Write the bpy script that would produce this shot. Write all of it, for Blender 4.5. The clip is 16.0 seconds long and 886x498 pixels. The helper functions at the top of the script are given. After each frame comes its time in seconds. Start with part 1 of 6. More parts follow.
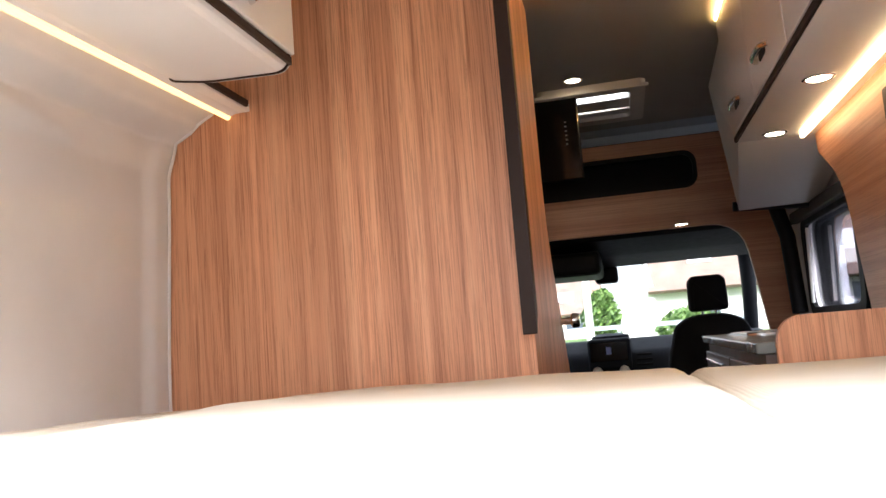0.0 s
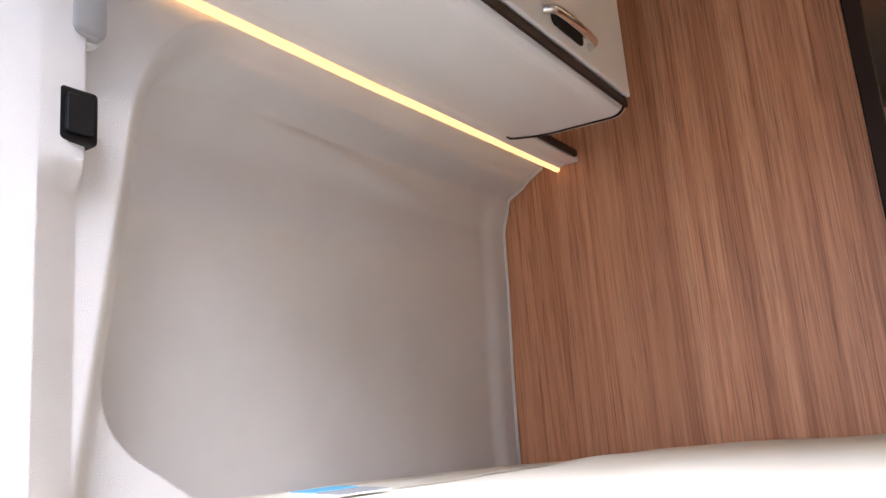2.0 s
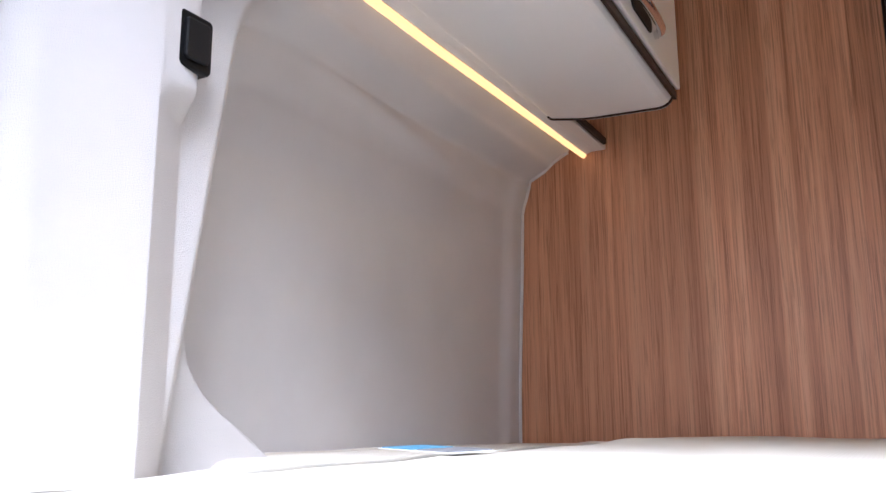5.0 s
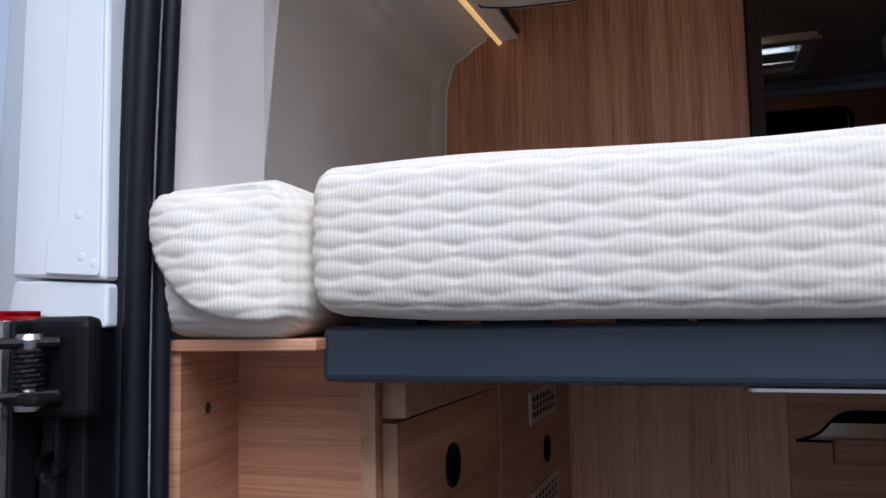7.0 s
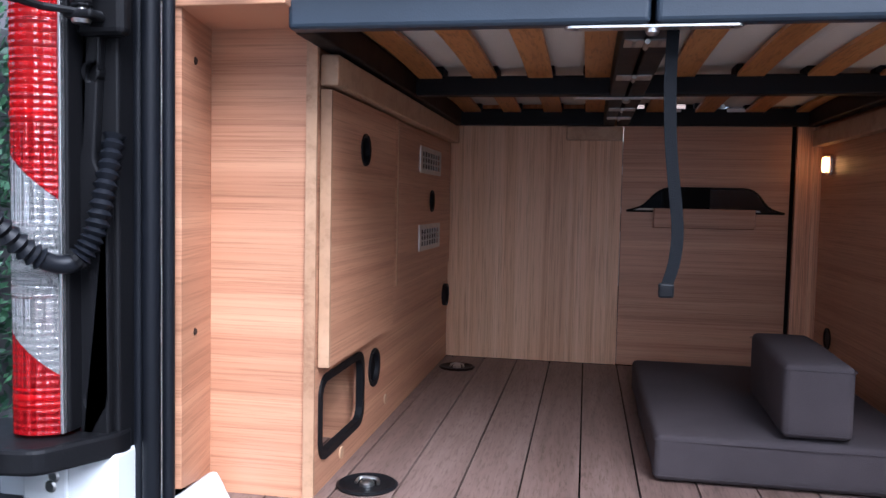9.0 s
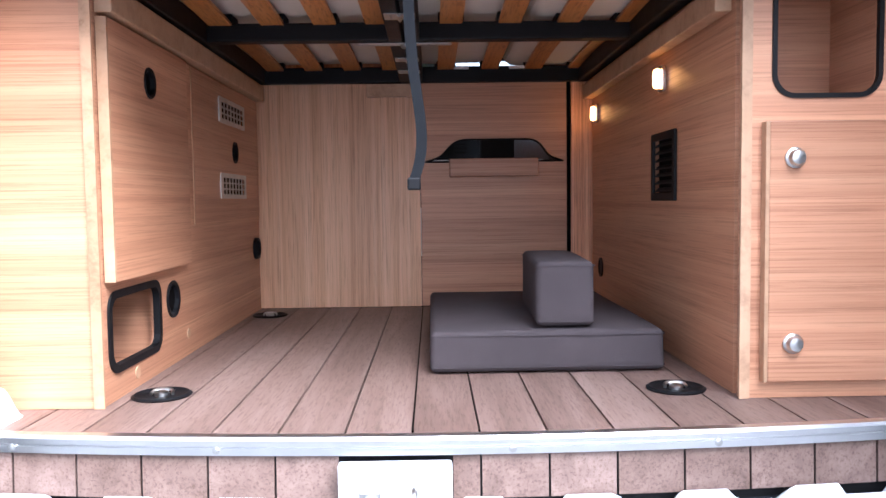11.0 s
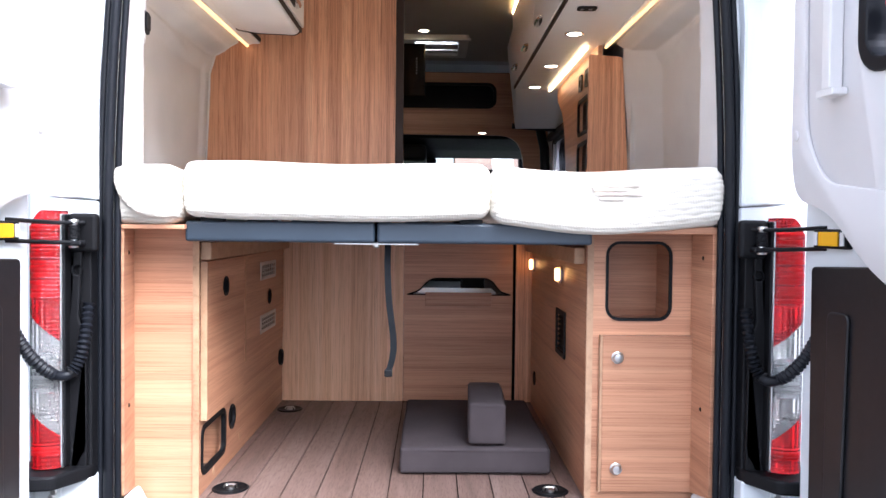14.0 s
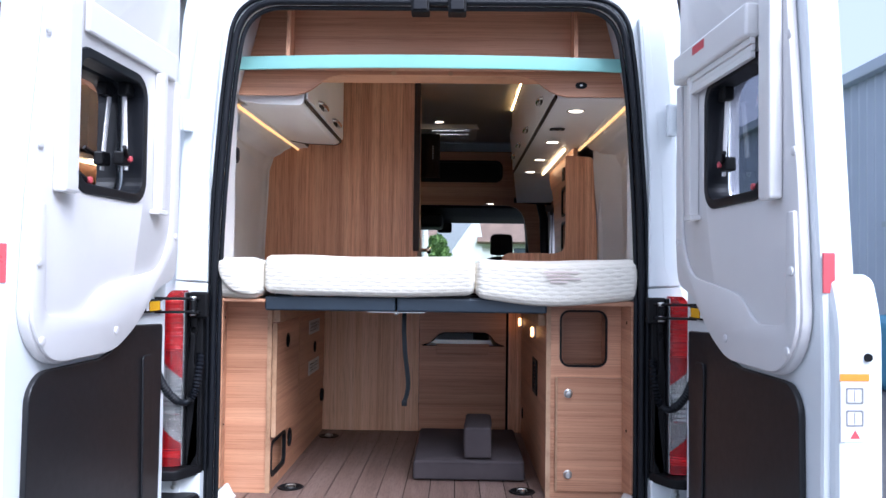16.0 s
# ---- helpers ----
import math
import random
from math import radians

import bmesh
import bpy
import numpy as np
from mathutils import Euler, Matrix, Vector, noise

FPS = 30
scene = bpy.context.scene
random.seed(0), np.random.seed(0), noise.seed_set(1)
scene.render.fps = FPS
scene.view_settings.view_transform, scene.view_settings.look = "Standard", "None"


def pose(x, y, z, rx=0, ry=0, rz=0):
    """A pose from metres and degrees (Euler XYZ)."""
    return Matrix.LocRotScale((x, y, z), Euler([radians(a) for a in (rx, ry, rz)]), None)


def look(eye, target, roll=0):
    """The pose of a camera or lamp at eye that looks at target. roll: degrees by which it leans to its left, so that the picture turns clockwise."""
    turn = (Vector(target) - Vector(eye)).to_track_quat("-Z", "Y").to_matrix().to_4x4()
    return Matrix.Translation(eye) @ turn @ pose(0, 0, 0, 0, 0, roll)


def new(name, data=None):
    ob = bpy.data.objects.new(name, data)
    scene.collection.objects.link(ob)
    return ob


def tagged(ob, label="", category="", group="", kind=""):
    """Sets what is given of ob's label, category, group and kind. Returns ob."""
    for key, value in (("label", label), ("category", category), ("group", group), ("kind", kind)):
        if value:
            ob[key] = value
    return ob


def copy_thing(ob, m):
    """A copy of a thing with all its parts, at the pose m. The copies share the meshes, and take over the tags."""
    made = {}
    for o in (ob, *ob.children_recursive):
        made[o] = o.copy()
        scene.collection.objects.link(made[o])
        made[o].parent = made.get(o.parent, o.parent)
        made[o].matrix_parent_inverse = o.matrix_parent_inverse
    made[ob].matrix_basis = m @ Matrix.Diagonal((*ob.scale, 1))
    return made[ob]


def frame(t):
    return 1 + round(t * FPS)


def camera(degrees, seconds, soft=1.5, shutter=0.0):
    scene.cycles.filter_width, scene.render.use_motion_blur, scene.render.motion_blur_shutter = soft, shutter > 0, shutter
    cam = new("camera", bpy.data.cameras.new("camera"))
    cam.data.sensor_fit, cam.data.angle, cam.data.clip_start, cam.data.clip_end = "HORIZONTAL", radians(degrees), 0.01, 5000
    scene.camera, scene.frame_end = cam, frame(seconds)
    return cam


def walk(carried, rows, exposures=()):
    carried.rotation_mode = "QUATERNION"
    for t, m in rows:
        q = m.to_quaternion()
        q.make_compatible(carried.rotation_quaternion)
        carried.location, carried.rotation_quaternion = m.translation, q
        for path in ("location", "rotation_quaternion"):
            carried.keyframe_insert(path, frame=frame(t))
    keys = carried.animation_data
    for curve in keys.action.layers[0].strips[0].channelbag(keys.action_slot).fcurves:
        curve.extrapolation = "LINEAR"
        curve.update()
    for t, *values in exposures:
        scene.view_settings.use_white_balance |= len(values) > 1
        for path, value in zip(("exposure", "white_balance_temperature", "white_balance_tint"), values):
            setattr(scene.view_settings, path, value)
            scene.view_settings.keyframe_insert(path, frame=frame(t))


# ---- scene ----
cam = camera(58.7, 16.0)

PATH = [
    (0, (0.162, -0.228, 1.005), (-0.272, 1.711, 1.235), -4.6),
    (0.5, (0.124, -0.221, 1.004), (-0.532, 1.651, 1.255), -5.0),
    (1, (0.088, -0.253, 1.003), (-0.79, 1.523, 1.283), -5.1),
    (1.5, (0.057, -0.244, 1.008), (-0.953, 1.448, 1.352), -5.0),
    (2, (0.043, -0.234, 1.004), (-1.029, 1.4, 1.43), -4.8),
    (2.5, (0.015, -0.209, 1.001), (-1.084, 1.383, 1.508), -4.5),
    (3, (-0.047, -0.204, 0.997), (-1.151, 1.36, 1.577), -3.5),
    (3.5, (-0.132, -0.19, 0.998), (-1.191, 1.412, 1.556), -2.8),
    (3.7, (-0.165, -0.187, 1.006), (-1.197, 1.443, 1.531), -2.2),
    (6, (-0.087, -0.544, 0.934), (-1.014, 1.21, 1.174), 0.0),
    (6.5, (-0.087, -0.654, 0.877), (-0.92, 1.156, 1.035), -0.3),
    (7, (-0.174, -0.701, 0.798), (-0.812, 1.186, 0.963), -1.1),
    (7.5, (-0.193, -0.766, 0.722), (-0.688, 1.167, 0.851), -1.3),
    (8, (-0.188, -0.836, 0.635), (-0.618, 1.115, 0.72), -0.7),
    (8.5, (-0.154, -0.95, 0.562), (-0.538, 1.013, 0.551), 0.1),
    (9, (-0.114, -1.074, 0.495), (-0.47, 0.891, 0.374), 1.2),
    (9.5, (-0.094, -1.126, 0.421), (-0.373, 0.851, 0.296), 0.7),
    (10, (-0.059, -1.163, 0.365), (-0.257, 0.823, 0.243), 0.0),
    (10.2, (-0.043, -1.179, 0.349), (-0.201, 0.812, 0.226), -0.1),
    (12.3, (0.091, -1.335, 0.377), (0.305, 0.65, 0.263), -1.5),
    (12.5, (0.088, -1.394, 0.406), (0.298, 0.592, 0.307), -1.3),
    (13, (0.061, -1.597, 0.545), (0.248, 0.393, 0.478), -0.0),
    (13.5, (0.074, -1.851, 0.684), (0.158, 0.147, 0.647), 0.6),
    (14, (0.114, -2.088, 0.778), (0.141, -0.089, 0.722), 0.6),
    (14.5, (0.114, -2.333, 0.826), (0.139, -0.334, 0.764), 0.3),
    (15, (0.129, -2.6, 0.87), (0.143, -0.6, 0.846), 0.2),
    (15.5, (0.166, -2.796, 0.873), (0.158, -0.796, 0.903), 0.5),
    (16, (0.195, -3.01, 0.888), (0.159, -1.011, 0.946), 0.7),
]

# ==== world ====
STOPS = [(0, 2.28), (1, 1.8), (2, 1.48), (2.5, 1.45), (3, 1.5), (3.7, 1.47), (6, 0.95), (6.5, 0.4), (7, 0.05), (7.5, -0.05), (8, 0.0), (8.5, 0.55), (9, 1.35), (9.5, 1.82),
         (10, 2.07), (12.5, 2.52), (13, 2.66), (13.5, 2.6), (14, 1.95), (14.5, 1.5), (15, 1.25), (15.5, 1.08), (16, 0.98)]
WARMTH = [(0, 5950), (1, 5650), (2.5, 5350), (3.7, 5150), (6, 5200), (6.5, 5250), (7.5, 5250), (8.5, 5400), (9, 5100), (10, 5150), (12.5, 5550), (13.5, 5600), (14.5, 5350), (16, 5150)]


def warmth(t):
    for (a, u), (c, v) in zip(WARMTH, WARMTH[1:]):
        if a <= t <= c:
            return u + (v - u) * (t - a) / (c - a)


EXPOSURES = [(t, e, warmth(t), 13) for t, e in STOPS]
walk(cam, [(t, look(eye, target, roll)) for t, eye, target, roll in PATH], EXPOSURES)

CX = 0.083           # middle of the van
GROUND = -0.68

world = bpy.data.worlds.new("sky")
world.use_nodes = True
wn = world.node_tree
sky = wn.nodes.new("ShaderNodeTexSky")
sky.sky_type = "NISHITA"
sky.sun_disc = False
sky.sun_elevation = radians(47)
sky.sun_rotation = radians(147)
sky.air_density, sky.dust_density, sky.ozone_density = 0.8, 8.0, 1.0
haze = wn.nodes.new("ShaderNodeMix")     # thin white cloud before the blue
haze.data_type = "RGBA"
haze.inputs[0].default_value = 0.5
haze.inputs[7].default_value = (5.4, 5.4, 5.4, 1)
wn.links.new(sky.outputs["Color"], haze.inputs[6])
wn.links.new(haze.outputs[2], wn.nodes["Background"].inputs["Color"])
wn.nodes["Background"].inputs["Strength"].default_value = 0.13
scene.world = world

sun = new("sun", bpy.data.lights.new("sun", "SUN"))
sun.data.energy = 2.0
sun.data.angle = radians(40)
sun.data.color = (1.0, 0.98, 0.95)
sun.matrix_world = look((0, 0, 0), (-0.65, 1.0, -1.28))


# ==== materials ====
def nodes_of(name, rough=0.5, metal=0.0):
    m = bpy.data.materials.new(name)
    m.use_nodes = True
    nt = m.node_tree
    b = nt.nodes["Principled BSDF"]
    b.inputs["Roughness"].default_value = rough
    b.inputs["Metallic"].default_value = metal
    return m, nt, b


def coords(nt, scale=(1, 1, 1), shift=True):
    tc = nt.nodes.new("ShaderNodeTexCoord")
    mp = nt.nodes.new("ShaderNodeMapping")
    mp.inputs["Scale"].default_value = scale
    if shift:
        oi = nt.nodes.new("ShaderNodeObjectInfo")
        mul = nt.nodes.new("ShaderNodeVectorMath")
        mul.operation = "MULTIPLY_ADD"
        mul.inputs[1].default_value = (7.3, 5.1, 3.7)
        nt.links.new(oi.outputs["Random"], mul.inputs[0])
        nt.links.new(tc.outputs["Object"], mul.inputs[2])
        nt.links.new(mul.outputs[0], mp.inputs["Vector"])
    else:
        nt.links.new(tc.outputs["Object"], mp.inputs["Vector"])
    return mp.outputs["Vector"]


def noise_node(nt, vec, scale, detail=4.0, rough=0.55, distortion=0.0):
    n = nt.nodes.new("ShaderNodeTexNoise")
    n.inputs["Scale"].default_value = scale
    n.inputs["Detail"].default_value = detail
    n.inputs["Roughness"].default_value = rough
    n.inputs["Distortion"].default_value = distortion
    nt.links.new(vec, n.inputs["Vector"])
    return n.outputs["Fac"]


def ramp(nt, fac, stops):
    r = nt.nodes.new("ShaderNodeValToRGB")
    e = r.color_ramp.elements
    while len(e) < len(stops):
        e.new(0.5)
    for k, (p, c) in zip(e, stops):
        k.position, k.color = p, (*c, 1)
    nt.links.new(fac, r.inputs["Fac"])
    return r.outputs["Color"]


def mix(nt, a, b, fac, kind="MULTIPLY"):
    x = nt.nodes.new("ShaderNodeMix")
    x.data_type, x.blend_type = "RGBA", kind
    if isinstance(fac, (int, float)):
        x.inputs[0].default_value = fac
    else:
        nt.links.new(fac, x.inputs[0])
    nt.links.new(a, x.inputs[6])
    nt.links.new(b, x.inputs[7])
    return x.outputs[2]


def bump(nt, b, height, strength, distance=0.002):
    n = nt.nodes.new("ShaderNodeBump")
    n.inputs["Strength"].default_value = strength
    n.inputs["Distance"].default_value = distance
    nt.links.new(height, n.inputs["Height"])
    nt.links.new(n.outputs["Normal"], b.inputs["Normal"])


def wood(name, scale, dark, mid, light, rough=0.42, pores=0.65, streak=0.5):
    """Printed or real wood: broad figure, fine grain and short pores, all stretched along the grain."""
    m, nt, b = nodes_of(name, rough)
    v = coords(nt, scale)
    broad = noise_node(nt, v, 0.55, 5, 0.6, 0.9)
    fine = noise_node(nt, v, 5.0, 7, 0.72, 0.25)
    pore = noise_node(nt, coords(nt, tuple(k * 0.6 if k > 5 else k * 1.1 for k in scale)), 11.0, 4, 0.65)
    c = ramp(nt, broad, [(0.30, dark), (0.48, mid), (0.70, light)])
    f = ramp(nt, fine, [(0.37, (0.50, 0.41, 0.35)), (0.46, (0.88, 0.84, 0.81)), (0.56, (1.06, 1.06, 1.06))])
    p = ramp(nt, pore, [(0.38, (0.48, 0.40, 0.34)), (0.47, (1, 1, 1))])
    wide = noise_node(nt, v, 0.11, 3, 0.5, 0.6)
    c = mix(nt, c, ramp(nt, wide, [(0.32, (0.80, 0.76, 0.73)), (0.66, (1.08, 1.08, 1.08))]), 1.0)
    share = nt.nodes.new("ShaderNodeMapRange")
    share.inputs["From Min"].default_value, share.inputs["From Max"].default_value = 0.35, 0.65
    share.inputs["To Min"].default_value, share.inputs["To Max"].default_value = 0.25 * streak, 1.25 * streak
    nt.links.new(noise_node(nt, v, 0.22, 3, 0.6, 1.2), share.inputs["Value"])
    c = mix(nt, c, f, share.outputs["Result"])
    c = mix(nt, c, p, pores)
    nt.links.new(c, b.inputs["Base Color"])
    bump(nt, b, fine, 0.12, 0.001)
    return m


def paint(name, colour, rough=0.5, metal=0.0, vary=0.06, size=3.0, grain=0.0, grain_size=400.0, spec=None):
    """Plain coat with soft uneven tone, fine grain in relief and uneven gloss."""
    m, nt, b = nodes_of(name, rough, metal)
    v = coords(nt)
    n = noise_node(nt, v, size, 5)
    lo = tuple(max(0, c * (1 - vary)) for c in colour)
    hi = tuple(min(1, c * (1 + vary)) for c in colour)
    nt.links.new(ramp(nt, n, [(0.3, lo), (0.7, hi)]), b.inputs["Base Color"])
    g = noise_node(nt, v, size * 9, 4)
    rr = nt.nodes.new("ShaderNodeMapRange")
    rr.inputs["To Min"].default_value = max(0.02, rough - 0.07)
    rr.inputs["To Max"].default_value = min(1, rough + 0.07)
    nt.links.new(g, rr.inputs["Value"])
    nt.links.new(rr.outputs["Result"], b.inputs["Roughness"])
    if spec is not None:
        b.inputs["Specular IOR Level"].default_value = spec
    if grain:
        bump(nt, b, noise_node(nt, v, grain_size, 2), grain, 0.0015)
    return m


def glow(name, colour, strength):
    m, nt, b = nodes_of(name, 0.4)
    b.inputs["Base Color"].default_value = (*colour, 1)
    b.inputs["Emission Color"].default_value = (*colour, 1)
    b.inputs["Emission Strength"].default_value = strength
    return m


def glassy(name, colour, rough=0.02, through_share=1.0, ribs=0.0):
    m, nt, b = nodes_of(name, rough)
    if ribs:
        v = coords(nt, shift=False)
        waves = []
        for way, size in (("Z", ribs), ("X", ribs * 0.8)):
            w = nt.nodes.new("ShaderNodeTexWave")
            w.bands_direction = way
            w.inputs["Scale"].default_value = size
            nt.links.new(v, w.inputs["Vector"])
            waves.append(w.outputs["Fac"])
        add = nt.nodes.new("ShaderNodeMath")
        nt.links.new(waves[0], add.inputs[0])
        nt.links.new(waves[1], add.inputs[1])
        bump(nt, b, add.outputs[0], 0.7, 0.002)
    b.inputs["Base Color"].default_value = (*colour, 1)
    b.inputs["Transmission Weight"].default_value = through_share
    b.inputs["IOR"].default_value = 1.45
    return m


def cloth(name, colour, size=900.0, strength=0.5, vary=0.05):
    """Woven cover: crossed threads in relief, faint uneven tone."""
    m, nt, b = nodes_of(name, 0.92)
    b.inputs["Specular IOR Level"].default_value = 0.2
    v = coords(nt, shift=False)
    n = noise_node(nt, v, 4.0, 5)
    lo = tuple(c * (1 - vary) for c in colour)
    hi = tuple(min(1, c * (1 + vary)) for c in colour)
    nt.links.new(ramp(nt, n, [(0.3, lo), (0.7, hi)]), b.inputs["Base Color"])
    vo = nt.nodes.new("ShaderNodeTexVoronoi")
    vo.inputs["Scale"].default_value = size
    nt.links.new(v, vo.inputs["Vector"])
    bump(nt, b, vo.outputs["Distance"], strength, 0.001)
    return m


M_WOOD_H = wood("laminate_level_grain", (0.38, 0.38, 52), (0.43, 0.205, 0.115), (0.55, 0.285, 0.165), (0.64, 0.360, 0.215), streak=0.5, pores=0.4)
M_WOOD_V = wood("laminate_upright_grain", (52, 52, 0.5), (0.50, 0.228, 0.116), (0.71, 0.360, 0.200), (0.80, 0.455, 0.268), streak=0.9, pores=0.6)
M_WOOD_PALE = wood("pale_laminate_upright_grain", (52, 52, 0.5), (0.62, 0.35, 0.20), (0.78, 0.48, 0.29), (0.85, 0.57, 0.37), streak=0.5, pores=0.5)
M_WOOD_E = wood("edge_banding", (3, 3, 3), (0.46, 0.28, 0.165), (0.53, 0.34, 0.205), (0.58, 0.39, 0.25), 0.5, 0.2)
M_SLAT = wood("bent_slat", (26, 1.6, 26), (0.42, 0.17, 0.045), (0.55, 0.24, 0.07), (0.62, 0.30, 0.10), 0.4)
M_PLANK = wood("floor_plank", (34, 2.2, 34), (0.14, 0.092, 0.074), (0.19, 0.128, 0.106), (0.245, 0.174, 0.148), 0.5, 0.6)
# black of the floor joints; also painted shade in gaps and behind holes
M_JOINT_SHADE = paint("joint_and_hollow_shade", (0.004, 0.003, 0.003), 0.9, spec=0.1)
M_LINING = cloth("textile_lining", (0.64, 0.617, 0.607), 800, 0.5)
M_RECESS = paint("smooth_lining", (0.70, 0.67, 0.655), 0.6, vary=0.03, size=2)
M_WHITE = paint("white_cabinet", (0.78, 0.76, 0.74), 0.32, vary=0.02)
M_CEIL = paint("ceiling_lining", (0.40, 0.37, 0.33), 0.85, vary=0.04, grain=0.3)
M_BROWN = paint("dark_bronze_strip", (0.030, 0.018, 0.014), 0.5, spec=0.2)
M_BLACK = paint("black_plastic", (0.006, 0.006, 0.007), 0.5, vary=0.3, grain=0.15, grain_size=300, spec=0.2)
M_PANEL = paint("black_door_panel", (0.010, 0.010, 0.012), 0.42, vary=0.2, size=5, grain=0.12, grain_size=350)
M_RUBBER = paint("black_rubber", (0.006, 0.007, 0.010), 0.45, vary=0.3, spec=0.25)
M_STEELBLUE = paint("blue_grey_powder_coat", (0.024, 0.036, 0.052), 0.38, vary=0.15, grain=0.1)
M_CHROME = paint("chrome", (0.78, 0.78, 0.78), 0.12, 1.0)
M_ZINC = paint("zinc_plate", (0.62, 0.62, 0.60), 0.3, 1.0, 0.1, 30)
M_SATIN = paint("satin_grey_cover", (0.42, 0.42, 0.43), 0.4, 0.7)
M_ALU = paint("anodised_aluminium", (0.74, 0.75, 0.76), 0.32, 1.0, 0.05, 20)
M_BODY = paint("white_body_paint", (0.79, 0.82, 0.83), 0.22, vary=0.02)
M_TRIM = paint("grey_door_trim", (0.69, 0.67, 0.66), 0.55, vary=0.03, grain=0.15, grain_size=500)
M_COVER = cloth("grey_brown_upholstery", (0.060, 0.050, 0.053), 700, 0.6, 0.18)
M_SEAT = cloth("black_seat_cloth", (0.014, 0.013, 0.014), 500, 0.5, 0.2)
M_STRAP = cloth("grey_webbing", (0.008, 0.009, 0.011), 900, 0.5)
M_MINT = paint("mint_film", (0.30, 0.60, 0.55), 0.35, vary=0.04)
M_BLIND = paint("pleated_blind", (0.62, 0.58, 0.52), 0.8)
M_LED = glow("led_strip", (1.0, 0.56, 0.19), 0.62)
M_LEDTOP = glow("led_strip_ceiling", (1.0, 0.62, 0.22), 22.0)
M_LEDWARM = glow("led_strip_kitchen", (1.0, 0.70, 0.34), 2.5)
M_DOWN = glow("downlight_lens", (1.0, 0.80, 0.55), 4.0)
M_BULB = glow("garage_lamp_lens", (1.0, 0.47, 0.12), 3.2)
M_RED = glassy("red_lens", (0.85, 0.012, 0.018), 0.06, 0.8, 32)
M_CLEAR = glassy("clear_lens", (0.88, 0.88, 0.86), 0.05, 0.85, 32)
M_REFLECTOR = paint("lamp_reflector", (0.72, 0.72, 0.72), 0.2, 0.9)
M_REDBACK = paint("red_reflector_back", (0.80, 0.02, 0.015), 0.3)
M_TINT = glassy("tinted_acrylic", (0.36, 0.36, 0.42), 0.01)
M_CLEARGLASS = glassy("window_glass", (0.93, 0.97, 0.96), 0.0)
M_YELLOW = paint("amber_reflector", (0.85, 0.45, 0.01), 0.25)
M_REDTAPE = paint("red_reflector", (0.62, 0.10, 0.12), 0.3)
M_PAPER = paint("paper_label", (0.78, 0.78, 0.78), 0.6)
M_ORANGE = paint("orange_print", (0.85, 0.30, 0.03), 0.6)
M_INK = paint("grey_print", (0.25, 0.25, 0.26), 0.6)
M_ROSE = paint("rose_print", (0.74, 0.63, 0.59), 0.9)
M_BLUE = paint("blue_print", (0.10, 0.30, 0.46), 0.5)
M_SCREEN = paint("screen_glass", (0.006, 0.006, 0.008), 0.12)
M_COUNTER = paint("counter_top", (0.16, 0.19, 0.19), 0.25)
M_DRAWER = paint("brown_drawer", (0.10, 0.065, 0.05), 0.4)
M_DASH = paint("dashboard_plastic", (0.014, 0.016, 0.02), 0.6, vary=0.15, grain=0.3, spec=0.2)
M_LILAC = paint("screen_icon", (0.35, 0.4, 0.75), 0.4)


def mattress_cloth():
    m, nt, b = nodes_of("knitted_mattress_cover", 0.95)
    v = coords(nt, shift=False)
    n = noise_node(nt, v, 5.0, 4)
    c = ramp(nt, n, [(0.3, (0.73, 0.685, 0.59)), (0.7, (0.78, 0.74, 0.65))])
    w = nt.nodes.new("ShaderNodeTexWave")
    w.bands_direction = "Y"
    w.inputs["Scale"].default_value = 23
    w.inputs["Distortion"].default_value = 0.6
    nt.links.new(v, w.inputs["Vector"])
    # faint groove shading of the knit put into the colour, along the relief wave
    nt.links.new(mix(nt, c, ramp(nt, w.outputs["Fac"], [(0.2, (0.96, 0.95, 0.94)), (0.8, (1, 1, 1))]), 1.0), b.inputs["Base Color"])
    k = noise_node(nt, v, 500, 2)
    add = nt.nodes.new("ShaderNodeMath")
    nt.links.new(w.outputs["Fac"], add.inputs[0])
    nt.links.new(k, add.inputs[1])
    rib = nt.nodes.new("ShaderNodeTexWave")
    rib.bands_direction = "X"
    rib.inputs["Scale"].default_value = 76
    rib.inputs["Distortion"].default_value = 1.2
    nt.links.new(v, rib.inputs["Vector"])
    both = nt.nodes.new("ShaderNodeMath")
    nt.links.new(add.outputs[0], both.inputs[0])
    nt.links.new(rib.outputs["Fac"], both.inputs[1])
    bump(nt, b, both.outputs[0], 0.22, 0.0012)
    return m


M_MATTRESS = mattress_cloth()


def asphalt():
    m, nt, b = nodes_of("asphalt", 0.9)
    v = coords(nt, shift=False)
    n1, n2 = noise_node(nt, v, 0.4, 6), noise_node(nt, v, 60, 3)
    c = mix(nt, ramp(nt, n1, [(0.3, (0.10, 0.10, 0.105)), (0.7, (0.17, 0.17, 0.175))]),
            ramp(nt, n2, [(0.35, (0.6, 0.6, 0.6)), (0.65, (1.2, 1.2, 1.2))]), 0.7)
    nt.links.new(c, b.inputs["Base Color"])
    bump(nt, b, n2, 0.5, 0.01)
    return m


def foliage(name, lo, hi):
    m, nt, b = nodes_of(name, 0.6)
    gi = nt.nodes.new("ShaderNodeNewGeometry")
    nt.links.new(ramp(nt, gi.outputs["Random Per Island"], [(0.1, lo), (0.9, hi)]), b.inputs["Base Color"])
    return m


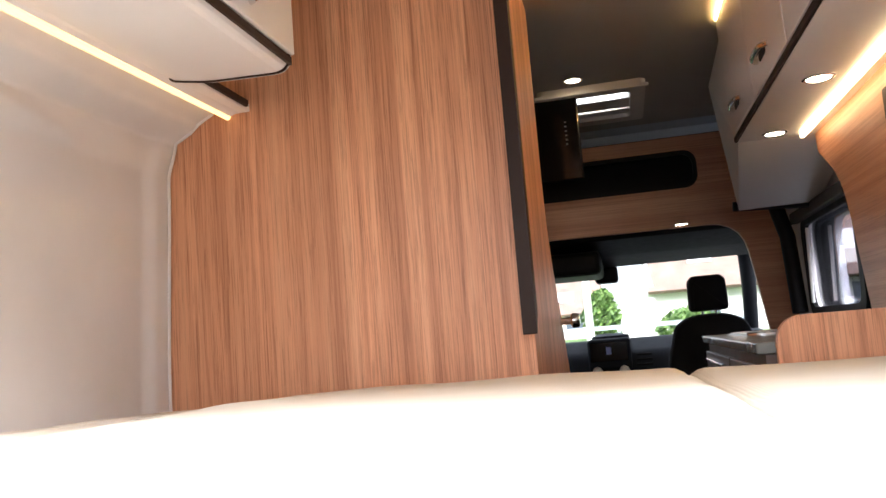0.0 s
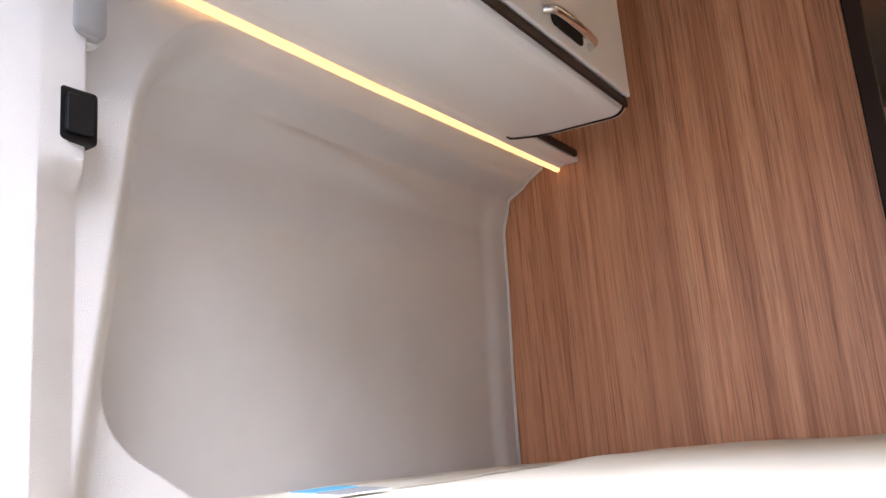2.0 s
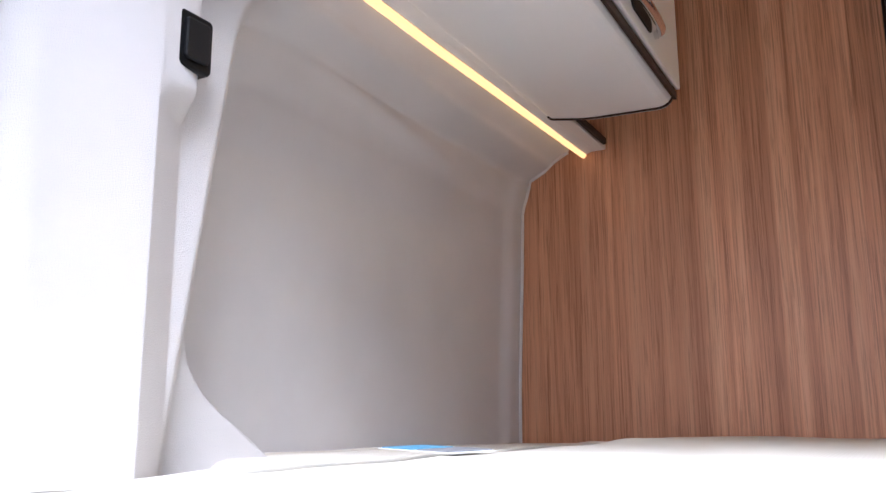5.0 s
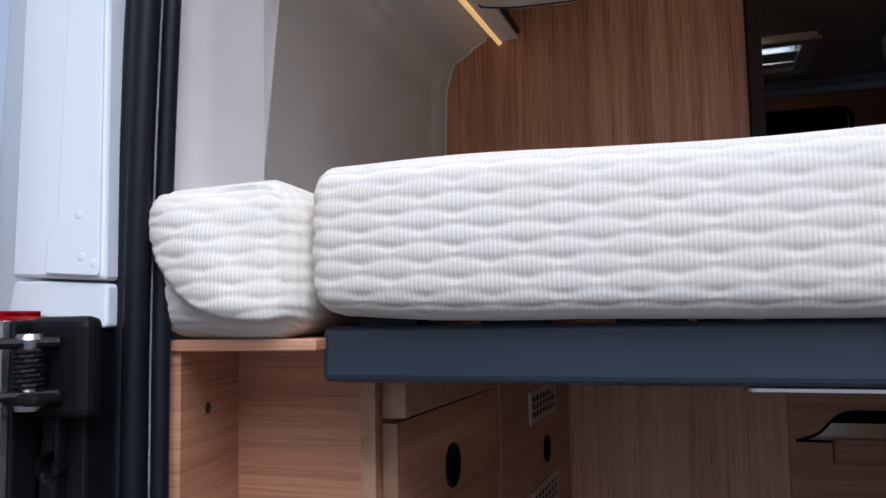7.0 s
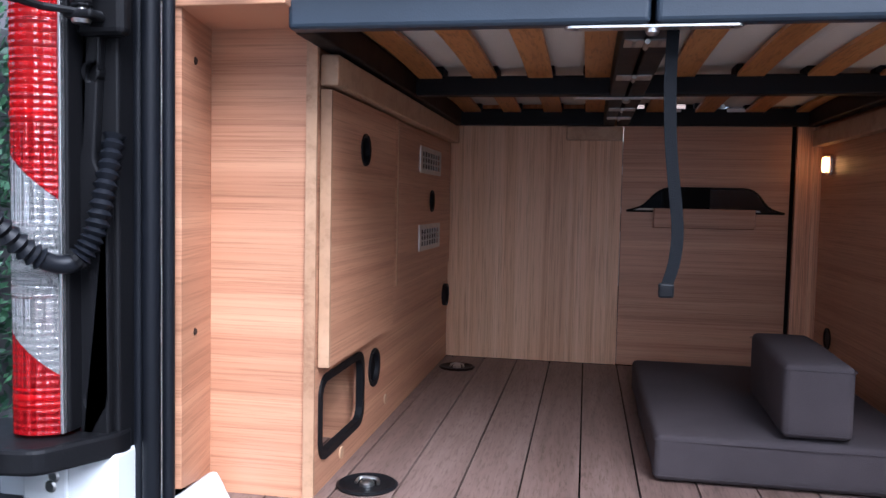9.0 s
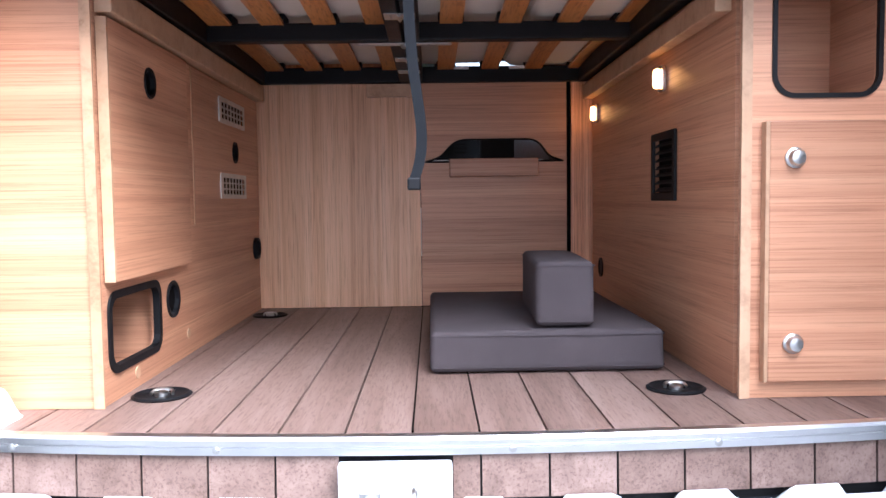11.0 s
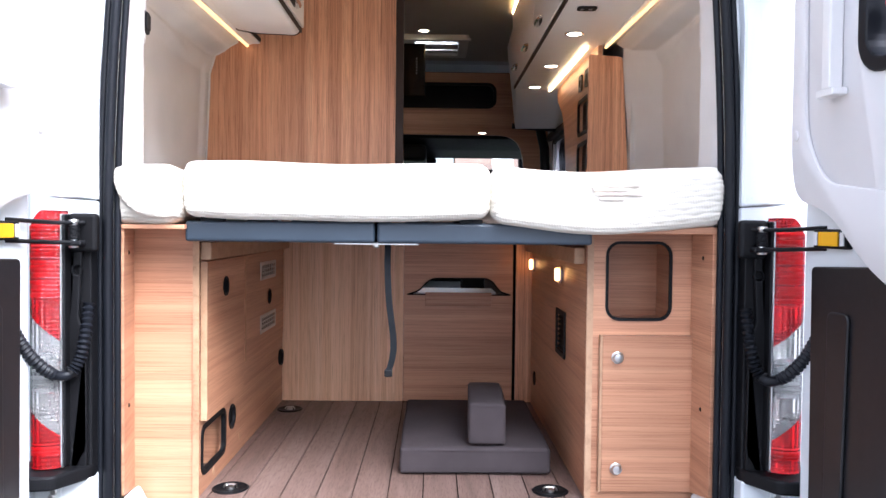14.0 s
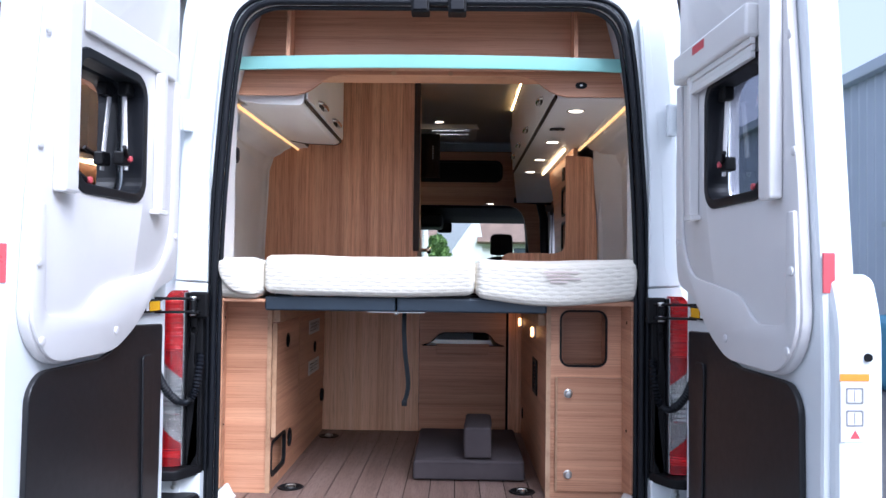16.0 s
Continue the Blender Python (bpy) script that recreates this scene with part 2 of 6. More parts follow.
M_ASPHALT = asphalt()
M_IVY = foliage("ivy_leaves", (0.012, 0.045, 0.022), (0.05, 0.13, 0.06))
M_BUSH = foliage("bush_leaves", (0.06, 0.13, 0.025), (0.16, 0.26, 0.06))
M_HALL = paint("blue_grey_cladding", (0.47, 0.52, 0.60), 0.45, vary=0.06, size=0.6)
M_DARKWALL = paint("dark_brick_render", (0.10, 0.095, 0.10), 0.8, vary=0.2, size=1.5)
M_RENDER = paint("house_render", (0.78, 0.77, 0.73), 0.9, vary=0.04, size=0.7)
M_TILEROOF = paint("roof_tiles", (0.22, 0.15, 0.12), 0.8, vary=0.2, size=2)
M_GRASS = paint("lawn", (0.10, 0.17, 0.04), 0.9, vary=0.3, size=3)
M_PANE = paint("house_pane", (0.10, 0.12, 0.15), 0.1)
M_RAIL = paint("grey_railing", (0.40, 0.44, 0.48), 0.4)


# ==== shape helpers ====
def thing(name, label, category, at=(0, 0, 0), group="", kind=""):
    ob = new(name)
    ob.location = at
    ob.empty_display_size = 0.05
    return tagged(ob, label, category, group, kind)


def root_of(ob):
    while ob.parent:
        ob = ob.parent
    return ob


def part(name, bm, material, parent=None, label="", smooth=False):
    """Links a bmesh, made in world places, as one mesh under a thing or a part."""
    bmesh.ops.recalc_face_normals(bm, faces=bm.faces)
    if parent is not None:
        bmesh.ops.translate(bm, verts=bm.verts, vec=-Vector(root_of(parent).location))
    me = bpy.data.meshes.new(name)
    bm.to_mesh(me)
    bm.free()
    me.materials.append(material)
    if smooth:
        for p in me.polygons:
            p.use_smooth = True
        me.set_sharp_from_angle(angle=radians(38))
    ob = new(name, me)
    if parent is not None:
        ob.parent = parent
    if label:
        ob["label"] = label
    return ob


def box(x0, x1, y0, y1, z0, z1, bevel=0.0, seg=2, bm=None):
    own = bmesh.new()
    vs = [own.verts.new((x, y, z)) for x in (x0, x1) for y in (y0, y1) for z in (z0, z1)]
    for f in ((0, 1, 3, 2), (4, 6, 7, 5), (0, 4, 5, 1), (2, 3, 7, 6), (0, 2, 6, 4), (1, 5, 7, 3)):
        own.faces.new([vs[i] for i in f])
    if bevel:
        bmesh.ops.bevel(own, geom=own.edges[:], offset=bevel, segments=seg, profile=0.5, affect="EDGES")
    if bm is None:
        return own
    return join(bm, own)


def join(bm, other):
    me = bpy.data.meshes.new("joined")
    other.to_mesh(me)
    other.free()
    bm.from_mesh(me)
    bpy.data.meshes.remove(me)
    return bm


def rrect(u0, u1, v0, v1, r, n=6):
    pts = []
    for cu, cv, a0 in ((u1 - r, v1 - r, 0), (u0 + r, v1 - r, 90), (u0 + r, v0 + r, 180), (u1 - r, v0 + r, 270)):
        for i in range(n + 1):
            a = radians(a0 + 90 * i / n)
            pts.append((cu + r * math.cos(a), cv + r * math.sin(a)))
    return pts


def circle(u, v, r, n=24):
    return [(u + r * math.cos(2 * math.pi * i / n), v + r * math.sin(2 * math.pi * i / n)) for i in range(n)]


def rounded(pts, r, n=5):
    """A polygon with its corners rounded; r one radius or one for each corner."""
    out, k = [], len(pts)
    for i, p in enumerate(pts):
        a, b, c = Vector(pts[i - 1]), Vector(p), Vector(pts[(i + 1) % k])
        rr = r[i] if isinstance(r, (list, tuple)) else r
        if rr <= 0:
            out.append(tuple(b))
            continue
        d1, d2 = (a - b), (c - b)
        rr = min(rr, d1.length * 0.48, d2.length * 0.48)
        s, e = b + d1.normalized() * rr, b + d2.normalized() * rr
        for j in range(n + 1):
            t = j / n
            out.append(tuple((1 - t) ** 2 * s + 2 * t * (1 - t) * b + t * t * e))
    return out


def plate(outer, holes, axis, at, thick, bevel=0.0):
    """A flat board with openings. axis is its normal; it goes from at to at + thick. u, v are the other two axes in order."""
    bm = bmesh.new()

    def put(u, v):
        return {"x": (at, u, v), "y": (u, at, v), "z": (u, v, at)}[axis]
    edges = []
    for loop in (outer, *holes):
        vs = [bm.verts.new(put(*p)) for p in loop]
        edges += [bm.edges.new((vs[i], vs[(i + 1) % len(vs)])) for i in range(len(vs))]
    bmesh.ops.triangle_fill(bm, edges=edges, use_beauty=True, use_dissolve=False)
    bmesh.ops.dissolve_limit(bm, angle_limit=0.01, verts=bm.verts, edges=bm.edges)
    r = bmesh.ops.extrude_face_region(bm, geom=bm.faces[:])
    vs = [g for g in r["geom"] if isinstance(g, bmesh.types.BMVert)]
    d = {"x": (thick, 0, 0), "y": (0, thick, 0), "z": (0, 0, thick)}[axis]
    bmesh.ops.translate(bm, verts=vs, vec=d)
    if bevel:
        rim = [e for e in bm.edges if e.is_manifold and e.calc_face_angle(0) > 1.2]
        bmesh.ops.bevel(bm, geom=rim, offset=bevel, segments=2, profile=0.5, affect="EDGES")
    return bm


def sweep(points, radius, n=10, rings=None, close=True):
    """A round bar along points; radius a number or one for each point."""
    bm = bmesh.new()
    pts = [Vector(p) for p in points]
    up = Vector((0, 0, 1))
    loops = []
    for i, p in enumerate(pts):
        t = (pts[min(i + 1, len(pts) - 1)] - pts[max(i - 1, 0)]).normalized()
        if abs(t.dot(up)) > 0.95:
            up = Vector((0, 1, 0)) if abs(t.y) < 0.9 else Vector((1, 0, 0))
        a = t.cross(up).normalized()
        b = a.cross(t).normalized()
        up = b
        r = radius[i] if isinstance(radius, (list, tuple)) else radius
        loops.append([bm.verts.new(p + r * (math.cos(2 * math.pi * k / n) * a + math.sin(2 * math.pi * k / n) * b)) for k in range(n)])
    for l0, l1 in zip(loops, loops[1:]):
        for k in range(n):
            bm.faces.new((l0[k], l0[(k + 1) % n], l1[(k + 1) % n], l1[k]))
    if close:
        bm.faces.new(loops[0])
        bm.faces.new(loops[-1][::-1])
    return bm


def smoothline(points, n=8):
    """A soft line through points."""
    p = [Vector(q) for q in points]
    p = [2 * p[0] - p[1]] + p + [2 * p[-1] - p[-2]]
    out = []
    for i in range(1, len(p) - 2):
        for j in range(n):
            t = j / n
            a, b, c, d = p[i - 1], p[i], p[i + 1], p[i + 2]
            out.append(0.5 * (2 * b + (c - a) * t + (2 * a - 5 * b + 4 * c - d) * t * t + (3 * b - a - 3 * c + d) * t ** 3))
    out.append(p[-2])
    return out


def lathe(profile, centre, axis="z", n=28):
    """A turned shape. profile: (radius, height) from end to end."""
    bm = bmesh.new()
    loops = []
    c = Vector(centre)
    for r, h in profile:
        ring = []
        for k in range(n):
            a = 2 * math.pi * k / n
            u, v = r * math.cos(a), r * math.sin(a)
            q = {"z": (u, v, h), "y": (u, h, v), "x": (h, u, v)}[axis]
            ring.append(bm.verts.new(c + Vector(q)))
        loops.append(ring)
    for l0, l1 in zip(loops, loops[1:]):
        for k in range(n):
            bm.faces.new((l0[k], l0[(k + 1) % n], l1[(k + 1) % n], l1[k]))
    bm.faces.new(loops[0])
    bm.faces.new(loops[-1][::-1])
    return bm


def grid(us, vs, fn):
    bm = bmesh.new()
    rows = [[bm.verts.new(fn(u, v)) for v in vs] for u in us]
    for a, b in zip(rows, rows[1:]):
        for i in range(len(vs) - 1):
            bm.faces.new((a[i], a[i + 1], b[i + 1], b[i]))
    return bm


def solid(bm, thick):
    """Gives a sheet its thickness, against its normals."""
    bmesh.ops.recalc_face_normals(bm, faces=bm.faces)
    bmesh.ops.solidify(bm, geom=bm.faces[:], thickness=thick)
    return bm


def span(a, b, n):
    return [a + (b - a) * i / (n - 1) for i in range(n)]


def ease(t):
    t = max(0.0, min(1.0, t))
    return t * t * (3 - 2 * t)


def mx(x):
    """The place opposite in the van."""
    return 2 * CX - x


def flip(bm):
    """Mirrors a shape to the other side of the van."""
    for v in bm.verts:
        v.co.x = mx(v.co.x)
    return bm


def structure(name, bm, material, label, smooth=False, category=""):
    ob = part(name, bm, material, None, label, smooth)
    return tagged(ob, label, category or name.split("_")[0], kind="structure")


# ==== van shell and setting ====
def sill(x):
    return -0.058 + 0.055 * ((x - CX) / 0.76) ** 2


structure("ground", grid(span(-300, 300, 13), span(-300, 300, 13), lambda u, v: (u, v, GROUND)), M_ASPHALT, "grey asphalt yard reaching to the horizon")

van = thing("van", "white high-roof panel van with open rear", "van", (CX, 2.6, GROUND), kind="structure")
for side in (-1, 1):
    x = CX + side * 1.02
    hole = [rrect(2.75, 3.55, 1.0, 1.40, 0.08)] if side > 0 else []
    part("side_wall", plate([(0.02, -0.25), (4.1, -0.25), (4.1, 2.1), (0.02, 2.1)], hole, "x", x, 0.03 * side), M_BODY, van)
part("roof", plate(rounded([(CX - 1.05, 0.0), (CX + 1.05, 0.0), (CX + 1.05, 4.4), (CX - 1.05, 4.4)], 0.1), [rrect(-0.02, 0.28, 3.25, 3.66, 0.03)], "z", 2.10, 0.05), M_BODY, van)
part("underbody", box(CX - 1.02, CX + 1.02, 0.03, 5.6, -0.33, -0.25), M_BLACK, van)


def opening(grow, n=8):
    """The outline of the rear opening in x, z; grow widens it."""
    h = 0.80 + grow
    top = 1.905 + grow
    return rounded([(CX - h, -0.13 - grow), (CX + h, -0.13 - grow), (CX + h, 1.0), (CX + h - 0.04, 1.60), (CX + h - 0.085, top), (CX - h + 0.085, top), (CX - h + 0.04, 1.60), (CX - h, 1.0)],
                   [0.12, 0.12, 0.3, 0.25, 0.15, 0.15, 0.25, 0.3], n)


OUT = [(CX - 1.016, -0.30), (CX + 1.016, -0.30), (CX + 1.016, 1.0), (CX + 0.93, 2.10), (CX - 0.93, 2.10), (CX - 1.016, 1.0)]
part("rear_frame", plate(rounded(OUT, [0.05, 0.05, 0.5, 0.25, 0.25, 0.5], 6), [opening(0.0)], "y", -0.036, 0.045, 0.008), M_BODY, van, smooth=True)


def ring(grow, y, radius, name, label):
    pts = [(u, y, v) for u, v in opening(grow, 12)]
    pts = pts + pts[:2]
    return part(name, sweep(pts, radius, 10, close=False), M_RUBBER, van, label, True)


ring(0.004, -0.049, 0.013, "door_seal", "black rubber door seal, outer lip")
ring(-0.014, -0.033, 0.009, "door_seal", "black rubber door seal, inner lip")
ring(0.026, -0.043, 0.009, "door_seal", "black rubber door seal, flange")

# floor with planks along the van
floor = structure("floor", plate([(-0.90, 0.0), (1.06, 0.0), (1.06, 3.9), (-0.90, 3.9)], [], "z", -0.03, 0.024), M_JOINT_SHADE, "brown plank-look vinyl floor with black joints", category="floor")

# side linings of the bed
def soft_min(a, b, k):
    h = max(k - abs(a - b), 0.0) / k
    return min(a, b) - h * h * k * 0.25


def rounded_inset(dy, dz, r, side, top):
    """How far inside an edge with a round upper corner, as a share of its slope's width: side along y, top along z."""
    if dy < r and dz < r:
        u, v = r - dy, r - dz
        d = r - math.hypot(u, v)
        w = side + (top - side) * v * v / (u * u + v * v + 1e-9)
    else:
        d, w = (dz, top) if dz < dy else (dy, side)
    return d, w


def lining_x(y, z):
    lean = 0.16 * (z - 1.0)
    d, w = rounded_inset(y - 0.252 - lean, 1.603 - z, 0.19, 0.055, 0.032)
    a = ease(d / w)
    d, w = rounded_inset(y - 0.298 - lean, 1.572 - z, 0.125, 0.014, 0.045)
    low = 0.547 * (y - 0.345) + 0.837 * (z - 1.0)
    b = ease(soft_min(d, low, 0.07) / w)
    bow = 0.022 * ease((1.5 - z) / 0.6)
    end = 1 - 0.12 * ease((y - 1.38) / 0.05)
    fold = 0.010 * a * math.exp(-((z - 1.50 + 0.10 * (y - 0.9)) / 0.018) ** 2) * ease((y - 0.45) / 0.1) * ease((1.25 - y) / 0.2)
    pad = ease((z - 1.275) / 0.04)
    pillar = -0.714 + 0.012 * ease((y + 0.045) / 0.09) - 0.012 * min(1.0, max(0.0, (y - 0.05) / 0.13))
    facet = min(1.0, max(0.0, (y - 0.180) / 0.070))
    pillar -= 0.046 * (facet * (1 - pad) + pad * (0.35 * facet + 0.65 * ease((y - 0.238) / 0.02)))
    shelf = 0.022 * ease((1.525 - z) / 0.08) * b
    return pillar - 0.048 * a - (0.075 + bow) * b * end - shelf * end + fold


ys = span(-0.018, 0.15, 30) + span(0.15, 0.52, 150)[1:] + span(0.52, 1.475, 130)[1:]
zs = span(0.785, 1.603, 190)
structure("wall_left", grid(ys, zs, lambda u, v: (lining_x(u, v), u, v)), M_LINING, "off-white textile lining with a deep rounded recess", True, "wall")
structure("wall_right", flip(grid([min(y, 1.435) for y in ys if y < 1.442], zs, lambda u, v: (max(lining_x(u, v), -0.824 + 0.033 * ease((v - 1.05) / 0.5) - 0.5 * (1.435 - u)), u, v))), M_LINING, "off-white textile lining with a deep rounded recess", True, "wall")
for side in (0, 1):
    b = box(-0.78, -0.695, -0.035, 0.36, 1.604, 2.045, 0.02)
    for v in b.verts:
        v.co.x += 0.10 * ease((v.co.z - 1.6) / 0.45)
    structure("wall_corner", flip(b) if side else b, M_LINING, "off-white textile lining above the shelf", True, "wall")
for x0, x1, y1 in ((-0.83, -0.736, 1.475), (0.902, 0.984, 1.435)):
    structure("trim_lining_top", box(x0, x1, 0.22, y1, 1.604, 1.608), M_LINING, "off-white strip closing the lining's upper edge", category="trim")
for x0, x1, y1, z, s in ((-0.741, -0.690, 1.468, 1.588, 1), (0.8685, 0.8995, 1.43, 1.601, -1)):
    b = box(x0, x1, 0.33, y1, z, z + 0.010, 0.002)
    for v in b.verts:
        if (v.co.x < -0.71) or (v.co.x > 0.885):
            v.co.x += s * 0.024 * (v.co.y - 0.33) / 1.13
            v.co.z -= 0.008 * (v.co.y - 0.33) / 1.13 if s > 0 else 0.012 * (v.co.y - 0.33) / 1.13
    structure("trim_light", b, M_WHITE, "white profile along the light strip", category="trim")
structure("wall_front_left", box(-0.95, -0.92, 1.48, 3.9, 0.0, 2.06), M_LINING, "off-white wall lining", category="wall")
structure("wall_front_right", plate([(1.40, 0.0), (3.95, 0.0), (3.95, 2.06), (1.40, 2.06)], [rrect(2.75, 3.55, 1.0, 1.40, 0.08)], "x", 0.985, 0.025), M_LINING, "off-white wall lining round the sliding-door window", category="wall")
structure("ceiling", join(box(-0.93, 1.05, 0.02, 3.06, 2.05, 2.08),
          plate([(-0.93, 3.06), (1.05, 3.06), (1.05, 3.98), (-0.93, 3.98)], [rrect(-0.02, 0.28, 3.24, 3.66, 0.02)], "z", 2.05, 0.02)),
          M_CEIL, "grey felt ceiling with a roof hatch")

# upper partition and aisle wall
wall_bath = structure("wall_bath", plate([(-0.945, 0.78), (-0.033, 0.78), (-0.033, 1.004), (-0.0585, 1.004), (-0.0585, 2.05), (-0.945, 2.05)], [], "y", 1.48, 0.025), M_WOOD_V, "warm brown wood-grain partition at the bed's end", category="wall")
structure("trim_partition", join(plate(rounded([(1.43, 1.0), (1.475, 1.05), (1.475, 2.05), (1.43, 2.05)], 0.008), [], "x", -0.052, 0.03), box(-0.058, -0.030, 1.4755, 1.5055, 1.005, 2.05, 0.004)), M_BROWN, "dark bronze upright edge profile", category="trim")
wall_aisle = structure("wall_aisle", plate(rounded([(1.506, 0.0), (2.9, 0.0), (2.72, 0.80), (2.5, 1.06), (2.32, 1.25), (2.25, 1.45), (2.25, 2.05), (1.506, 2.05)], [0, 0, .1, .1, .1, .1, 0, 0]), [], "x", -0.055, -0.022), M_WOOD_V, "brown wood-grain washroom wall beside the aisle", category="wall")
b = join(sweep([(-0.05, 2.39, 1.036), (-0.005, 2.39, 1.036)], 0.012, 16), lathe([(0.02, -0.004), (0.024, 0.0), (0.024, 0.018), (0.02, 0.024)], (-0.01, 2.39, 1.036), "x"))
part("door_knob", b, M_CHROME, wall_aisle, "chrome push knob", True)

# cork piping where lining meets the partition
pts = [(lining_x(1.47, z) + 0.004, 1.472, z) for z in span(0.80, 1.595, 40)]
structure("trim_piping", sweep(pts, 0.004, 6), M_RECESS, "pale piping along the lining", True, "trim")

# right wing, headboard and kitchen wall
wing = rounded([(0.445, 0.78), (0.985, 0.78), (0.985, 1.05), (0.955, 1.545), (0.805, 1.555), (0.805, 1.00), (0.445, 1.0)], [0, 0, 0.1, 0.02, 0.004, 0.07, 0.06], 8)
structure("wall_wing", plate(wing, [], "y", 1.44, 0.022), M_WOOD_V, "brown wood-grain headboard and wing wall", category="wall")
kwall = rounded([(1.4625, 0.95), (2.25, 0.95), (2.38, 1.40), (2.62, 1.54), (2.62, 1.60), (1.4625, 1.60)], [0, 0.05, 0.12, 0.05, 0, 0])
structure("wall_kitchen", plate(kwall, [rrect(1.58, 1.92, 1.245, 1.41, 0.03), rrect(1.58, 1.92, 1.03, 1.195, 0.03)], "x", 0.85, 0.02), M_WOOD_H, "brown wood-grain kitchen wall with two rounded openings", category="wall")
for z0 in (1.245, 1.03):
    o = plate(rrect(1.572, 1.928, z0 - 0.008, z0 + 0.173, 0.036), [rrect(1.588, 1.912, z0 + 0.008, z0 + 0.157, 0.026)], "x", 0.843, 0.012)
    structure("trim_opening", o, M_BLACK, "black edging of a wall opening", category="trim")
structure("blind_kitchen", box(0.90, 0.91, 1.50, 2.2, 0.98, 1.45), M_BLIND, "cream pleated blind behind the wall openings", category="blind")
for y0, z0 in ((1.70, 1.50), (1.86, 1.50)):
    s = thing("wall_socket", "bronze wall socket on the kitchen wall", "socket", (0.85, y0, z0), "kitchen sockets")
    part("plate", plate(rrect(y0 - 0.04, y0 + 0.04, z0 - 0.04, z0 + 0.04, 0.008), [circle(y0, z0, 0.02)], "x", 0.85, -0.008), M_BROWN, s)
    part("well", lathe([(0.019, -0.001), (0.019, -0.003)], (0.85, y0, z0), "x", 16), M_BLACK, s)

# front bulkhead with the cab opening
arch = rounded([(-0.78, 0.90), (-0.70, 1.48), (0.77, 1.48), (0.85, 0.90)], [0, 0.16, 0.16, 0])
arch = [(-0.75, 0.0)] + arch + [(0.84, 0.0)]
bulk = plate([(-0.93, 0.0)] + arch + [(1.0, 0.0), (1.0, 1.95), (-0.93, 1.95)], [rrect(-0.62, 0.58, 1.69, 1.865, 0.06)], "y", 3.93, 0.03)
structure("wall_bulkhead", bulk, M_WOOD_H, "brown wood-grain bulkhead with a storage slot above the cab", category="wall")
structure("trim_slot", plate(rrect(-0.63, 0.59, 1.68, 1.875, 0.065), [rrect(-0.61, 0.57, 1.70, 1.855, 0.055)], "y", 3.922, 0.02), M_BLACK, "black edging of the storage slot", category="trim")
structure("slot_box", join(box(-0.65, 0.62, 4.30, 4.33, 1.6, 1.95), box(-0.65, 0.62, 3.96, 4.33, 1.62, 1.66)), M_BLACK, "dark storage slot above the cab", category="storage")
structure("sloped_ceiling", grid([-0.93, 1.0], [3.96, 4.35], lambda u, v: (u, v, 1.96)), M_BLACK, "dark lining above the storage slot", category="ceiling")

# garage walls
LX, RX, BY, CY, DECK = -0.546, 0.557, 1.40, 0.152, 0.765
holes_l = [rrect(0.175, 0.43, 0.055, 0.19, 0.03), circle(0.517, 0.143, 0.036)]
structure("wall_garage_left", plate([(CY, 0.0), (BY, 0.0), (BY, DECK), (CY, DECK)], holes_l, "x", LX, -0.016), M_WOOD_H, "brown wood-grain garage side wall with a rounded opening", category="wall")
structure("wall_garage_back", plate([(LX - 0.016, 0.001), (-0.012, 0.001), (-0.012, DECK), (LX - 0.016, DECK)], [], "y", BY, 0.016), M_WOOD_PALE, "pale brown upright-grain garage back wall", category="wall")
structure("wall_garage_right", plate([(CY + 0.017, 0.001), (BY + 0.02, 0.001), (BY + 0.02, DECK), (CY + 0.017, DECK)], [rrect(0.50, 0.668, 0.352, 0.492, 0.004)], "x", RX, 0.016), M_WOOD_H, "brown wood-grain garage side wall with a louvre", category="wall")
structure("wall_garage_post", box(0.487, RX, BY - 0.004, BY + 0.012, 0.001, DECK), M_WOOD_V, "narrow brown post at the garage back", category="wall")
# no real trim: a black strip gives the open gap its shadow
structure("trim_gap", box(0.474, 0.4865, BY + 0.014, BY + 0.02, 0.001, DECK), M_JOINT_SHADE, "black strip painted as the shadow in the gap beside the sliding panel", category="trim")
structure("wall_nook", join(join(box(-0.86, -0.85, 0.14, 0.50, 0.0, 0.25), box(-0.86, LX - 0.017, 0.14, 0.155, 0.0, 0.25)), join(box(-0.86, LX - 0.017, 0.47, 0.485, 0.0, 0.25), box(-0.86, LX - 0.017, 0.14, 0.485, 0.235, 0.25)))
          , M_WOOD_H, "brown wood-grain inside of the low side opening", category="wall")
structure("wall_left_front", plate([(-0.735, 0.001), (LX, 0.001), (LX, DECK), (-0.735, DECK)], [], "y", CY - 0.016, 0.0155), M_WOOD_H, "brown wood-grain front of the side box", category="wall")
structure("trim_left_edge", box(LX - 0.012, LX + 0.006, CY - 0.022, CY - 0.0165, 0.001, DECK), M_WOOD_E, "pale edge banding of the side box", category="trim")
structure("trim_right_edge", box(RX - 0.004, RX + 0.014, CY - 0.022, CY - 0.0165, 0.001, DECK), M_WOOD_E, "pale edge banding of the rear cabinet", category="trim")


